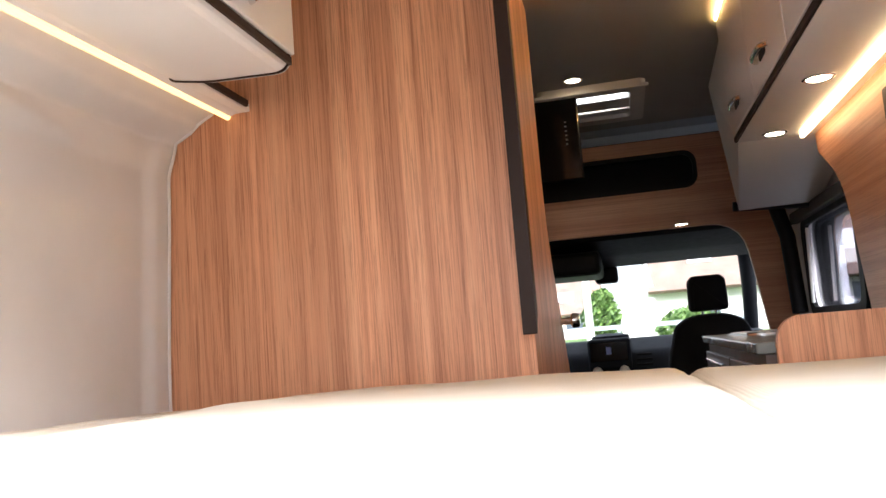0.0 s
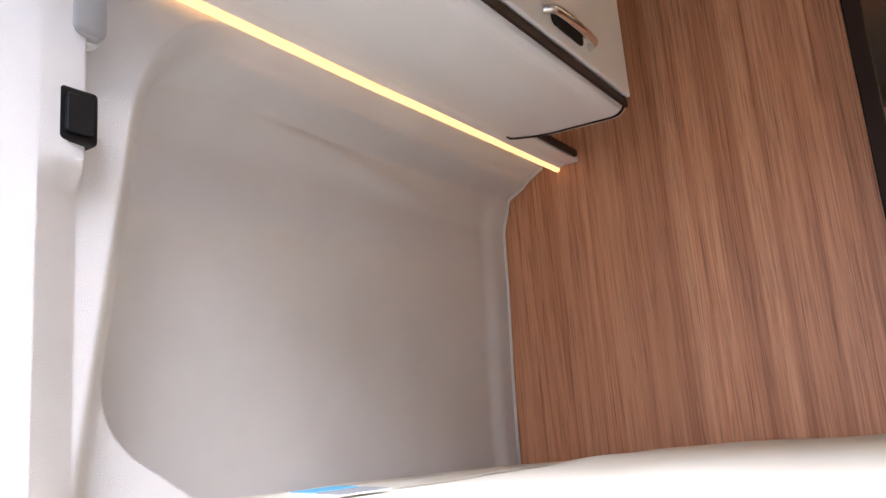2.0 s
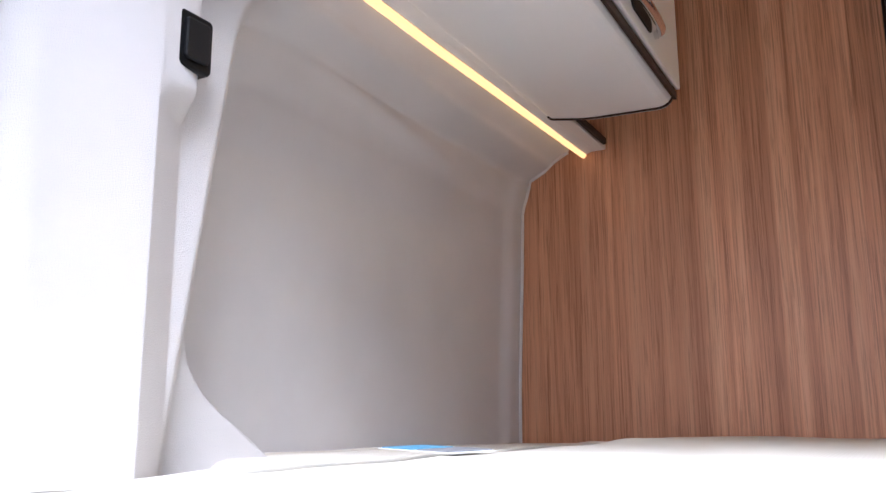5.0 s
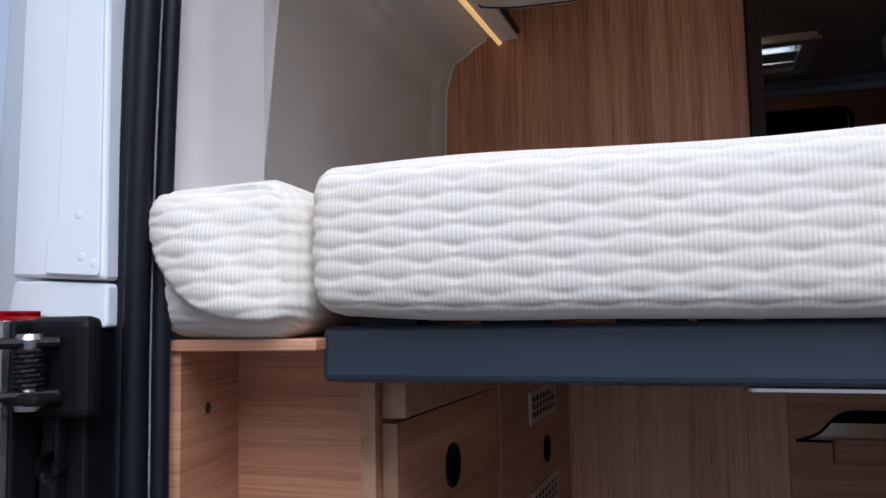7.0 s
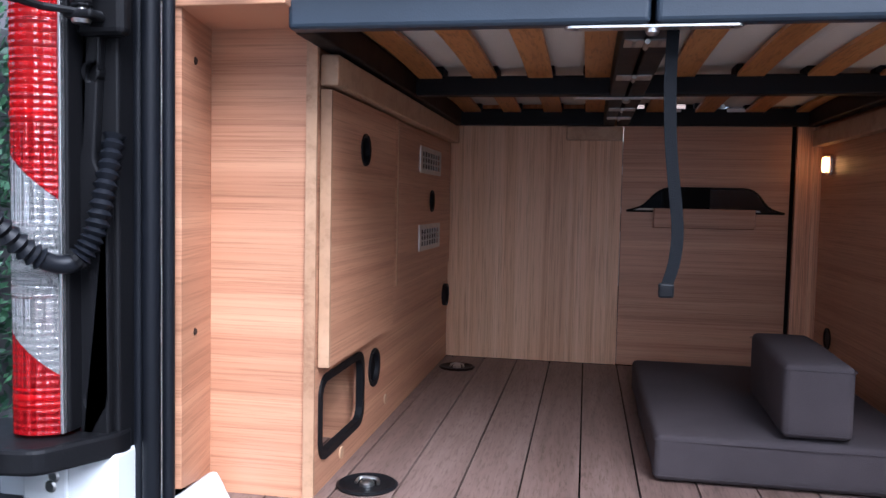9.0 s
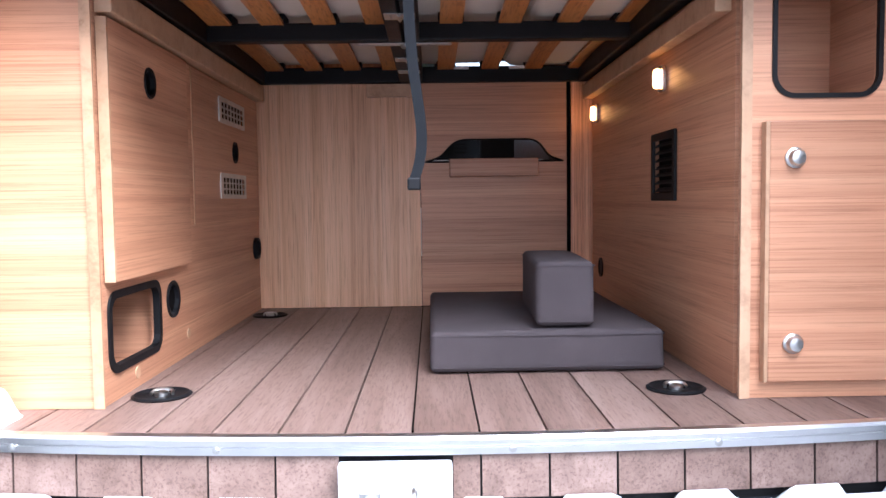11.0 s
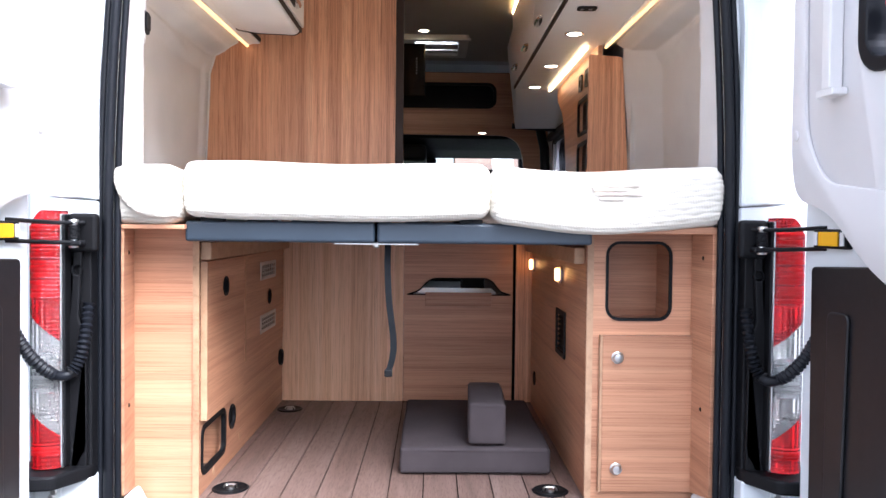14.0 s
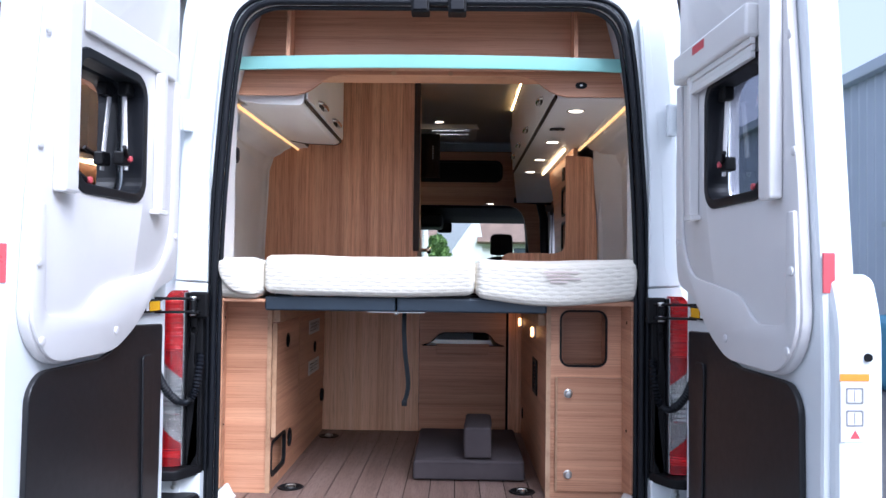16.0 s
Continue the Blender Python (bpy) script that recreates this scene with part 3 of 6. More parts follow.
def cheek(x0, x1, name, label):
    bm = bmesh.new()
    vs = [bm.verts.new(p) for p in ((x0, -0.015, 0.06), (x1, CY - 0.017, 0.03), (x1, CY - 0.017, DECK), (x0, -0.015, DECK))]
    bm.faces.new(vs)
    structure(name, solid(bm, 0.012), M_WOOD_H, label, category="wall")
    for z in (0.70, 0.285):
        y = 0.05
        x = x0 + (x1 - x0) * (y + 0.015) / (CY - 0.017 + 0.015)
        s = 1 if x < CX else -1
        tagged(part("screw_cap", lathe([(0.0062, -0.001 * s), (0.0062, 0.0130 * s), (0.004, 0.0148 * s)], (x, y, z), "x", 16), M_BROWN, None, smooth=True), "brown plastic screw cap on the side panel", "screw cap", "screw caps")


cheek(-0.706, -0.735, "wall_cheek_left", "brown wood-grain cheek panel beside the side box")
cheek(0.868, 0.862, "wall_cheek_right", "brown wood-grain cheek panel beside the rear cabinet")

# bed deck boards beside the lift frame
structure("deck_left", join(box(-0.735, -0.535, -0.02, 1.40, DECK, DECK + 0.012, 0.002), box(-0.95, -0.7352, 0.40, 1.46, DECK, DECK + 0.012, 0.002)), M_WOOD_H, "brown wood-grain bed board", category="bed board")
structure("deck_right", join(box(0.545, 0.90, -0.02, 1.40, DECK, DECK + 0.02, 0.002), box(0.9002, 1.115, 0.40, 1.43, DECK, DECK + 0.02, 0.002)), M_WOOD_H, "brown wood-grain bed board", category="bed board")

# sill: aluminium edge, plank-look riser, white metal step
def sill_strip(y_in, y_out, z0, z1, x0=-0.70, x1=0.85, n=40, shape=None):
    sec = shape or [(y_in, z1), (y_out, z1), (y_out, z0), (y_in, z0)]
    bm = bmesh.new()
    loops = [[bm.verts.new((x, sill(x) + dy, z)) for dy, z in sec] for x in span(x0, x1, n)]
    k = len(sec)
    for a, b in zip(loops, loops[1:]):
        for i in range(k):
            bm.faces.new((a[i], a[(i + 1) % k], b[(i + 1) % k], b[i]))
    bm.faces.new(loops[0])
    bm.faces.new(loops[-1][::-1])
    return bm


edge = structure("trim_sill", sill_strip(0, 0, 0, 0, shape=[(0.012, 0.003), (-0.006, 0.003), (-0.010, -0.002), (-0.010, -0.010), (-0.007, -0.012), (-0.010, -0.014), (-0.010, -0.024), (0.0, -0.026), (0.0, -0.002), (0.012, -0.002)]), M_ALU, "aluminium edge profile along the floor", True, "trim")
for x in (-0.62, -0.30, 0.14, 0.45, 0.78):
    part("screw", lathe([(0.006, 0.0), (0.006, -0.002), (0.002, -0.003)], (x, sill(x) - 0.0095, -0.016), "y", 12), M_ZINC, edge)
structure("sill_back", sill_strip(0.014, 0.004, -0.30, -0.028), M_BLACK, "dark sill behind the riser", category="sill")
xs = span(-0.72, 0.87, 120)
top = []
for x in xs:
    k = (x - CX) / 0.17
    w = abs(k - round(k))
    top.append((x, -0.098 if -0.13 < x < 0.06 else -0.098 + 0.018 * ease((0.30 - w) / 0.08)))
bm = bmesh.new()
rows = []
for x, z in top:
    y = sill(x)
    rows.append([bm.verts.new(p) for p in ((x, y - 0.012, z - 0.01), (x, y - 0.03, z), (x, y - 0.045, z - 0.006), (x, y - 0.05, -0.17))])
for a, c in zip(rows, rows[1:]):
    for i in range(3):
        bm.faces.new((a[i], a[i + 1], c[i + 1], c[i]))
structure("sill_step", solid(bm, 0.004), M_BODY, "white painted metal step with pressed notches", True, "sill")
for side in (0, 1):
    b = box(-0.712, -0.655, -0.036, 0.115, -0.12, 0.055, 0.026, 4)
    for v in b.verts:
        if v.co.x > -0.70:
            v.co.z -= 0.045 * ease((v.co.x + 0.70) / 0.03)
    structure("sill_corner", flip(b) if side else b, M_BODY, "white painted metal corner of the sill", True, "sill")
latch = thing("door_latch", "zinc door striker on a white plate in the sill", "latch", (0.0, -0.07, -0.09))
part("plate", box(-0.117, 0.05, sill(0) - 0.03, sill(0) - 0.011, -0.15, -0.030, 0.004), M_BODY, latch)
part("block", box(-0.085, -0.053, sill(0) - 0.048, sill(0) - 0.031, -0.10, -0.064, 0.003), M_ZINC, latch)
part("bolt", lathe([(0.012, 0), (0.012, -0.006), (0.006, -0.009)], (-0.069, sill(0) - 0.048, -0.082), "y", 12), M_ZINC, latch)
part("striker", sweep(smoothline([(-0.005, sill(0) - 0.03, -0.105), (-0.005, sill(0) - 0.075, -0.098), (-0.005, sill(0) - 0.078, -0.07), (-0.005, sill(0) - 0.06, -0.058), (-0.005, sill(0) - 0.03, -0.06)], 5), 0.006, 10), M_ZINC, latch, smooth=True)
part("base", box(-0.052, 0.042, sill(0) - 0.044, sill(0) - 0.031, -0.125, -0.105, 0.003), M_BLACK, latch)
for x in (-0.038, 0.028):
    part("bolt", lathe([(0.010, 0), (0.010, -0.006), (0.005, -0.008)], (x, sill(0) - 0.044, -0.112), "y", 12), M_ZINC, latch)


# ==== garage ====
def slab(name, outer, holes, axis, at, thick, material, label, category, bevel=0.002):
    return tagged(part(name, plate(outer, holes, axis, at, thick, bevel), material), label, category)


# left side doors
hatch = thing("service_door", "brown wood-grain service door on the garage side wall", "door", (LX, 0.36, 0.2))
part("panel", plate(rrect(0.168, 0.60, 0.216, 0.672, 0.003), [circle(0.363, 0.588, 0.026)], "x", LX + 0.002, 0.018), M_WOOD_H, hatch)
part("edge", box(LX + 0.002, LX + 0.0205, 0.160, 0.1675, 0.216, 0.672), M_WOOD_E, hatch, "pale banded edge")
hatch2 = thing("side_hatch", "brown wood-grain hatch with two metal vents", "panel", (LX, 1.0, 0.3))
part("panel", plate([(0.668, 0.305), (1.36, 0.305), (1.36, 0.672), (0.668, 0.672)], [circle(1.065, 0.495, 0.026), rrect(0.91, 1.17, 0.575, 0.628, 0.003), rrect(0.91, 1.17, 0.372, 0.425, 0.003)], "x", LX + 0.001, 0.009), M_WOOD_H, hatch2)
part("batten", box(LX + 0.001, LX + 0.012, 0.620, 0.655, 0.300, 0.672, 0.002), M_WOOD_H, hatch2)
for y0, y1 in ((0.612, 0.6185), (0.6565, 0.663)):
    part("edge", box(LX + 0.001, LX + 0.013, y0, y1, 0.300, 0.672, 0.001), M_WOOD_E, hatch2, "pale banded edge")


def finger_ring(y, z, r, x, name_label):
    t = thing("finger_hole", name_label, "finger hole", (x, y, z), "finger holes")
    bm = lathe([(r * 0.78, -0.012), (r, -0.012), (r * 1.02, 0.002), (r * 0.98, 0.0035), (r * 0.80, 0.001), (r * 0.78, -0.011)], (x, y, z), "x", 28)
    part("ring", bm, M_BLACK, t, smooth=True)
    # black disc painted as the darkness inside the hole
    part("back", lathe([(r * 0.78, -0.009), (r * 0.78, -0.007)], (x, y, z), "x", 20), M_JOINT_SHADE, t)


finger_ring(0.363, 0.588, 0.030, LX + 0.02, "black ring of a finger hole in the service door")
finger_ring(1.065, 0.495, 0.030, LX + 0.010, "black ring of a finger hole in the vent panel")
finger_ring(0.517, 0.143, 0.040, LX + 0.0015, "black round outlet in the garage side wall")
finger_ring(1.335, 0.205, 0.034, LX + 0.0085, "black round outlet near the garage back wall")
for z0 in (0.575, 0.372):
    vent = thing("vent_grille", "stamped metal vent grille on the side wall", "vent", (LX + 0.01, 1.04, z0), "side vents")
    cells = []
    for i in range(7):
        for j in range(3):
            y, z = 0.925 + 0.0345 * i, z0 + 0.004 + 0.016 * j
            cells.append(rrect(y, y + 0.027, z, z + 0.0125, 0.0015, 1))
    part("face", plate(rrect(0.900, 1.180, z0 - 0.008, z0 + 0.061, 0.004), cells, "x", LX + 0.010, 0.003), M_ZINC, vent)
    # black sheet stands in for the shade behind the grille
    part("backing", box(LX + 0.001, LX + 0.003, 0.91, 1.17, z0, z0 + 0.053), M_JOINT_SHADE, vent)
nook = plate(rrect(0.168, 0.437, 0.048, 0.197, 0.036), [rrect(0.182, 0.423, 0.062, 0.183, 0.026)], "x", LX - 0.010, 0.014)
tagged(part("opening_edge", nook, M_BLACK), "black rubber edging of the low side opening", "edging")
tagged(part("side_rail", box(LX + 0.001, LX + 0.032, 0.158, 1.385, 0.678, 0.728, 0.003), M_WOOD_E), "pale wood bed support rail on the garage wall", "rail", "bed rails")
tagged(part("side_rail", box(RX - 0.032, RX - 0.001, 0.185, 1.385, 0.675, 0.722, 0.003), M_WOOD_E), "pale wood bed support rail above the garage lamps", "rail", "bed rails")
for y, z, r in ((0.62, 0.05, 0.012), (0.30, 0.028, 0.012)):
    tagged(part("cover_cap", lathe([(r, -0.001), (r, 0.0015), (r * 0.9, 0.002)], (LX, y, z), "x", 18), M_WOOD_E), "wood-coloured cover cap on the garage wall", "cap", "cover caps")

# back sliding panel with arched cut-out
SX0, SX1, SY = -0.010, 0.473, BY + 0.003
cut = rounded([(0.005, 0.478), (0.055, 0.492), (0.105, 0.550), (0.375, 0.550), (0.415, 0.492), (0.462, 0.478)], [0, 0.04, 0.05, 0.05, 0.04, 0], 6)
slide = thing("sliding_panel", "brown wood-grain sliding panel with an arched black-edged opening", "panel", (0.23, SY, 0.0))
part("panel", plate([(SX0, 0.002), (SX1, 0.002), (SX1, DECK), (SX0, DECK)], [cut], "y", SY, 0.014), M_WOOD_H, slide)
rim = [Vector((u, SY - 0.001, v)) for u, v in cut]
part("edging", sweep(rim + rim[:2], 0.0035, 6, close=False), M_BLACK, slide)
part("batten", box(0.085, 0.378, SY - 0.018, SY - 0.001, 0.428, 0.488, 0.003), M_WOOD_H, slide)
structure("ledge", box(-0.02, 0.40, BY + 0.03, BY + 0.28, 0.470, 0.486, 0.003), M_WHITE, "white ledge behind the sliding panel's opening", category="ledge")
tagged(part("wood_block", box(-0.182, -0.016, BY - 0.022, BY - 0.001, 0.690, 0.732, 0.003), M_WOOD_E), "small wood block under the bed frame", "block")

# right wall: lamps, louvre, outlet
for y in (0.591, 1.303):
    lamp = thing("garage_lamp", "small lit amber wall lamp on the garage wall", "lamp", (RX, y, 0.62), "garage lamps")
    part("housing", plate(rrect(y - 0.022, y + 0.022, 0.620 - 0.030, 0.620 + 0.030, 0.012), [], "x", RX - 0.001, -0.010, 0.002), M_REFLECTOR, lamp)
    part("lens", plate(rrect(y - 0.015, y + 0.015, 0.620 - 0.022, 0.620 + 0.022, 0.010), [], "x", RX - 0.0115, -0.012, 0.004), M_BULB, lamp)
louvre = thing("louvre_vent", "black louvred vent in the garage wall", "vent", (RX, 0.584, 0.345))
part("frame", plate(rrect(0.492, 0.676, 0.344, 0.500, 0.004), [rrect(0.512, 0.656, 0.362, 0.482, 0.002)], "x", RX - 0.001, -0.006, 0.0015), M_BLACK, louvre)
for i in range(7):
    z = 0.366 + i * 0.0172
    b = box(RX - 0.002, RX + 0.006, 0.513, 0.655, z, z + 0.003)
    for v in b.verts:
        v.co.z += (v.co.x - RX) * 0.9
    part("slat", b, M_BLACK, louvre)
# black sheet stands in for the dark hollow behind the slats
part("backing", box(RX + 0.010, RX + 0.013, 0.505, 0.665, 0.354, 0.490), M_JOINT_SHADE, louvre)
tagged(part("outlet", lathe([(0.03, 0.0), (0.03, -0.004), (0.024, -0.004), (0.022, -0.001)], (RX, 1.26, 0.135), "x", 24), M_BLACK, None, smooth=True), "black round outlet low on the garage wall", "outlet")

# right rear cabinet
cab = thing("rear_cabinet", "brown wood-grain cabinet with an open cubby and a door", "cabinet", (0.71, CY, 0.0))
part("front", plate([(RX, 0.001), (0.866, 0.001), (0.866, DECK), (RX, DECK)], [rrect(0.611, 0.790, 0.522, 0.738, 0.035)], "y", CY - 0.016, 0.016), M_WOOD_H, cab)
e = plate(rrect(0.606, 0.795, 0.517, 0.743, 0.040), [rrect(0.614, 0.787, 0.525, 0.735, 0.032)], "y", CY - 0.020, 0.01)
part("cubby_edge", e, M_BLACK, cab, "black edging round the cubby")
for nm, b in (("cubby_side", box(0.578, 0.590, CY, 0.36, 0.50, DECK)), ("cubby_side", box(0.812, 0.824, CY, 0.36, 0.50, DECK)), ("cubby_back", box(0.590, 0.812, 0.350, 0.362, 0.50, DECK)), ("cubby_floor", box(0.590, 0.812, CY + 0.001, 0.35, 0.498, 0.510)), ("cubby_top", box(0.590, 0.812, CY + 0.001, 0.35, 0.752, DECK))):
    part(nm, b, M_WOOD_H, cab)
door = part("door", plate(rrect(0.597, 0.856, 0.032, 0.477, 0.003), [], "y", CY - 0.034, 0.0175, 0.002), M_WOOD_H, cab)
part("door_edge", box(0.590, 0.5965, CY - 0.0345, CY - 0.0165, 0.032, 0.477), M_WOOD_E, cab, "pale banded edge of the door")
for z in (0.415, 0.099):
    part("knob", lathe([(0.017, 0.0), (0.0175, -0.004), (0.014, -0.006), (0.0125, -0.010), (0.0135, -0.012), (0.0115, -0.016), (0.004, -0.0175)], (0.639, CY - 0.0345, z), "y", 24), M_ZINC, door, "satin metal push knob", True)

# lift bed frame
FZ0, FZ1 = 0.733, 0.788
bed = thing("bed_frame", "blue-grey steel lift bed frame with wooden slats", "bed frame", (0.0, 0.7, FZ0))
MIDX = -0.036
for x0, x1 in ((-0.54, MIDX - 0.003), (MIDX + 0.003, 0.54)):
    part("front_beam", box(x0, x1, 0.0, 0.03, FZ0, FZ1, 0.008, 3), M_STEELBLUE, bed)
    part("back_beam", box(x0, x1, 1.36, 1.39, FZ0, FZ1 - 0.005, 0.004), M_BLACK, bed)
    part("cross_beam", box(x0 + 0.03, x1 - 0.03, 0.70, 0.74, FZ0 + 0.002, FZ1 - 0.01, 0.004), M_BLACK, bed)
    sx = x0 if x0 < -0.3 else x1 - 0.035
    part("side_beam", box(sx, sx + 0.035, 0.03, 1.36, FZ0, FZ1 - 0.003, 0.004), M_BLACK, bed)
    mx0 = x1 - 0.034 if x0 < -0.3 else x0
    part("middle_beam", box(mx0, mx0 + 0.034, 0.03, 1.36, FZ0, FZ1 - 0.003, 0.004), M_BLACK, bed)
    for i in range(4):
        cx = (-0.472 + 0.124 * i) if x0 < -0.3 else (0.077 + 0.1405 * i)
        for y0, y1 in ((0.025, 0.705), (0.735, 1.365)):
            b = grid(span(-0.027, 0.027, 3), span(y0, y1, 12), lambda u, v: (cx + u, v, FZ1 - 0.008 + 0.010 * math.sin(math.pi * (v - y0) / (y1 - y0))))
            part("slat", solid(b, 0.008), M_SLAT, bed)
            for yy in (y0, y1):
                part("slat_cap", box(cx - 0.031, cx + 0.031, yy - 0.016, yy + 0.016, FZ1 - 0.010, FZ1 + 0.010, 0.003), M_BLACK, bed)
for y0 in (0.005, 0.72):
    b = plate(rrect(MIDX - 0.115, MIDX + 0.115, y0, y0 + 0.022, 0.010), [circle(MIDX + k, y0 + 0.011, 0.004, 8) for k in (-0.1, -0.075, -0.05, -0.025, 0.025, 0.05, 0.075, 0.1)], "z", FZ0 - 0.004, 0.003)
    part("hinge_strap", b, M_ZINC, bed, "perforated zinc hinge strap")
    part("hinge_bolt", lathe([(0.009, 0), (0.009, -0.006), (0.005, -0.009)], (MIDX, y0 + 0.011, FZ0 - 0.004), "z", 12), M_ZINC, bed, smooth=True)
for y0 in (0.10, 0.42, 0.92, 1.12):
    for s in (-1, 1):
        b = plate(rrect(MIDX + s * 0.018 - 0.014, MIDX + s * 0.018 + 0.014, y0, y0 + 0.05, 0.003), [circle(MIDX + s * 0.018, y0 + k, 0.0035, 8) for k in (0.010, 0.025, 0.040)], "z", FZ0 - 0.003, 0.0025)
        part("hinge_plate", b, M_ZINC, bed)
    part("hinge_pin", sweep([(MIDX, y0, FZ0 - 0.004), (MIDX, y0 + 0.05, FZ0 - 0.004)], 0.004, 8), M_ZINC, bed)
for x in (0.10, 0.28):
    part("clip", box(x, x + 0.05, 1.352, 1.358, FZ1 - 0.016, FZ1 - 0.006, 0.001), M_WHITE, bed, "white plastic clip")

strap_pts = smoothline([(-0.006, 0.045, 0.742), (-0.007, 0.05, 0.66), (-0.002, 0.053, 0.57), (0.010, 0.056, 0.47), (0.008, 0.055, 0.42), (-0.003, 0.05, 0.38)], 6)
bm = bmesh.new()
loops = []
for i, p in enumerate(strap_pts):
    w = 0.0085
    loops.append([bm.verts.new(p + Vector((dx, dy, 0))) for dx, dy in ((-w, -0.001), (w, -0.001 + 0.004), (w, 0.005), (-w, 0.001))])
for a, c in zip(loops, loops[1:]):
    for i in range(4):
        bm.faces.new((a[i], a[(i + 1) % 4], c[(i + 1) % 4], c[i]))
bm.faces.new(loops[0]); bm.faces.new(loops[-1][::-1])
strap = thing("pull_strap", "grey webbing strap hanging from the bed frame", "strap", (-0.01, 0.05, 0.74))
part("webbing", bm, M_STRAP, strap)
part("end_clip", box(-0.013, 0.008, 0.044, 0.058, 0.368, 0.388, 0.003), M_BLACK, strap)


# mattresses
def mattress(x0, x1, y0, y1, z0, z1, name_label, sag=0.0, slump=0.0, seed=0, tilt=0.03, r=0.028, crease=False):
    """A soft block with a knitted wave relief on its edges and swollen corners."""
    bm = bmesh.new()
    w, d = x1 - x0, y1 - y0
    step_f = 0.0036
    outline = []
    nx = int(w / step_f)
    for i in range(nx + 1):
        outline.append((x0 + w * i / nx, y0, 0, -1))
    for i in range(1, 41):
        outline.append((x1, y0 + d * i / 40, 1, 0))
    for i in range(1, 41):
        outline.append((x1 - w * i / 40, y1, 0, 1))
    for i in range(1, 40):
        outline.append((x0, y1 - d * i / 40, -1, 0))
    nz = 58
    zz = span(z0, z1, nz)

    def pull(x, y, z):
        """Rounds the block's edges."""
        q = []
        for c, lo, hi in ((x, x0, x1), (y, y0, y1), (z, z0, z1)):
            q.append(min(max(c, lo + r), hi - r))
        v = Vector((x, y, z)) - Vector(q)
        return Vector(q) + v.normalized() * r if v.length > r else Vector((x, y, z))

    def shape(x, y, z, ox, oy, oz):
        p = pull(x, y, z)
        n = (p - Vector((min(max(x, x0 + r), x1 - r), min(max(y, y0 + r), y1 - r), min(max(z, z0 + r), z1 - r))))
        if n.length < 1e-6:
            n = Vector((ox, oy, oz))
        n.normalize()
        u = (x - x0) if abs(ox) < 0.5 else y
        v = z - z0
        edge = 1.0 if oz == 0 else 0.0
        best = 0.0
        v += 0.0015 * math.sin(u * 9 + seed)
        pitch, cell = 0.0143, 0.062
        row = round(v / pitch)
        for k in (row - 1, row, row + 1):
            du = (u + (k % 2) * cell / 2) / cell
            du = abs(du - round(du)) * 2
            leaf = 0.0088 * (1 - 0.8 * du * du) + 0.0010
            dv = (v - k * pitch - 0.0014 * (1 - du * du)) / (leaf if v > k * pitch else 0.8 * leaf)
            best = max(best, (1 - dv * dv) * (1 - 0.45 * du * du))
        lens = math.sqrt(best) if best > 0 else 0.0
        p += n * edge * 0.0022 * (lens - 0.5)
        if crease and (oy < 0 or (oz < 0 and y < y0 + 0.05)):
            cu, cv = (x - x0) / w, (z - z0) / (z1 - z0)
            p.y += 0.014 * ease((0.06 + 0.75 * math.exp(-(cu - 0.05) / 0.22) - cv + 0.03) / 0.07)
            p.y += 0.006 * math.sin(cu * 7 + cv * 3)
        soft = noise.noise(Vector((x * 4 + seed, y * 4, z * 6)))
        p += n * 0.006 * soft
        t = (z - z0) / (z1 - z0)
        p += Vector((ox, oy, 0)) * 0.007 * math.sin(math.pi * t)
        front = ease((y0 + 0.25 - y) / 0.25)
        p.z -= sag * front * math.sin(math.pi * min(1, max(0, (x - x0) / w))) * (1 - 0.6 * t)
        p.y -= slump * front * (1 - t)
        p.z -= tilt * t * (y - y0) / (y1 - y0)
        if oz > 0:
            p.z += 0.004 * noise.noise(Vector((x * 3, y * 3 + seed, 1)))
        return p
    rings = [[bm.verts.new(shape(x, y, z, ox, oy, 0)) for x, y, ox, oy in outline] for z in zz]
    k = len(outline)
    for a, c in zip(rings, rings[1:]):
        for i in range(k):
            bm.faces.new((a[i], a[(i + 1) % k], c[(i + 1) % k], c[i]))
    # top and bottom: shrink inwards in a few steps
    for ringv, zc, s in ((rings[-1], z1, 1), (rings[0], z0, -1)):
        prev = ringv
        for f in (0.006, 0.014, 0.03, 0.08, 0.2):
            new_ring = []
            for x, y, ox, oy in outline:
                xx = min(max(x, x0 + f), x1 - f)
                yy = min(max(y, y0 + f), y1 - f)
                new_ring.append(bm.verts.new(shape(xx, yy, zc, 0, 0, s)))
            for i in range(k):
                bm.faces.new((prev[i], prev[(i + 1) % k], new_ring[(i + 1) % k], new_ring[i]))
            prev = new_ring
        bm.faces.new(prev)
    bmesh.ops.remove_doubles(bm, verts=bm.verts, dist=0.0002)
    ob = part("mattress", bm, M_MATTRESS, None, smooth=False)
    for p in ob.data.polygons:
        p.use_smooth = True
    return tagged(ob, name_label, "mattress", "bed mattresses")


MZ = DECK + 0.024
mattress(-0.726, -0.548, -0.050, 1.40, DECK + 0.014, 0.934, "narrow off-white knitted mattress section on the bed board", 0.0, 0.0, 3, r=0.036, crease=True)
mattress(-0.935, -0.716, 0.36, 1.455, DECK + 0.014, 0.926, "off-white knitted mattress infill in the wall recess", 0.0, 0.0, 5)
mattress(-0.540, 0.262, -0.035, 1.43, MZ + 0.010, 0.946, "wide off-white knitted mattress on the bed frame", 0.010, 0.0, 8)
mattress(0.884, 1.10, 0.36, 1.425, MZ, 0.925, "off-white knitted mattress infill in the wall recess", 0.0, 0.0, 6)
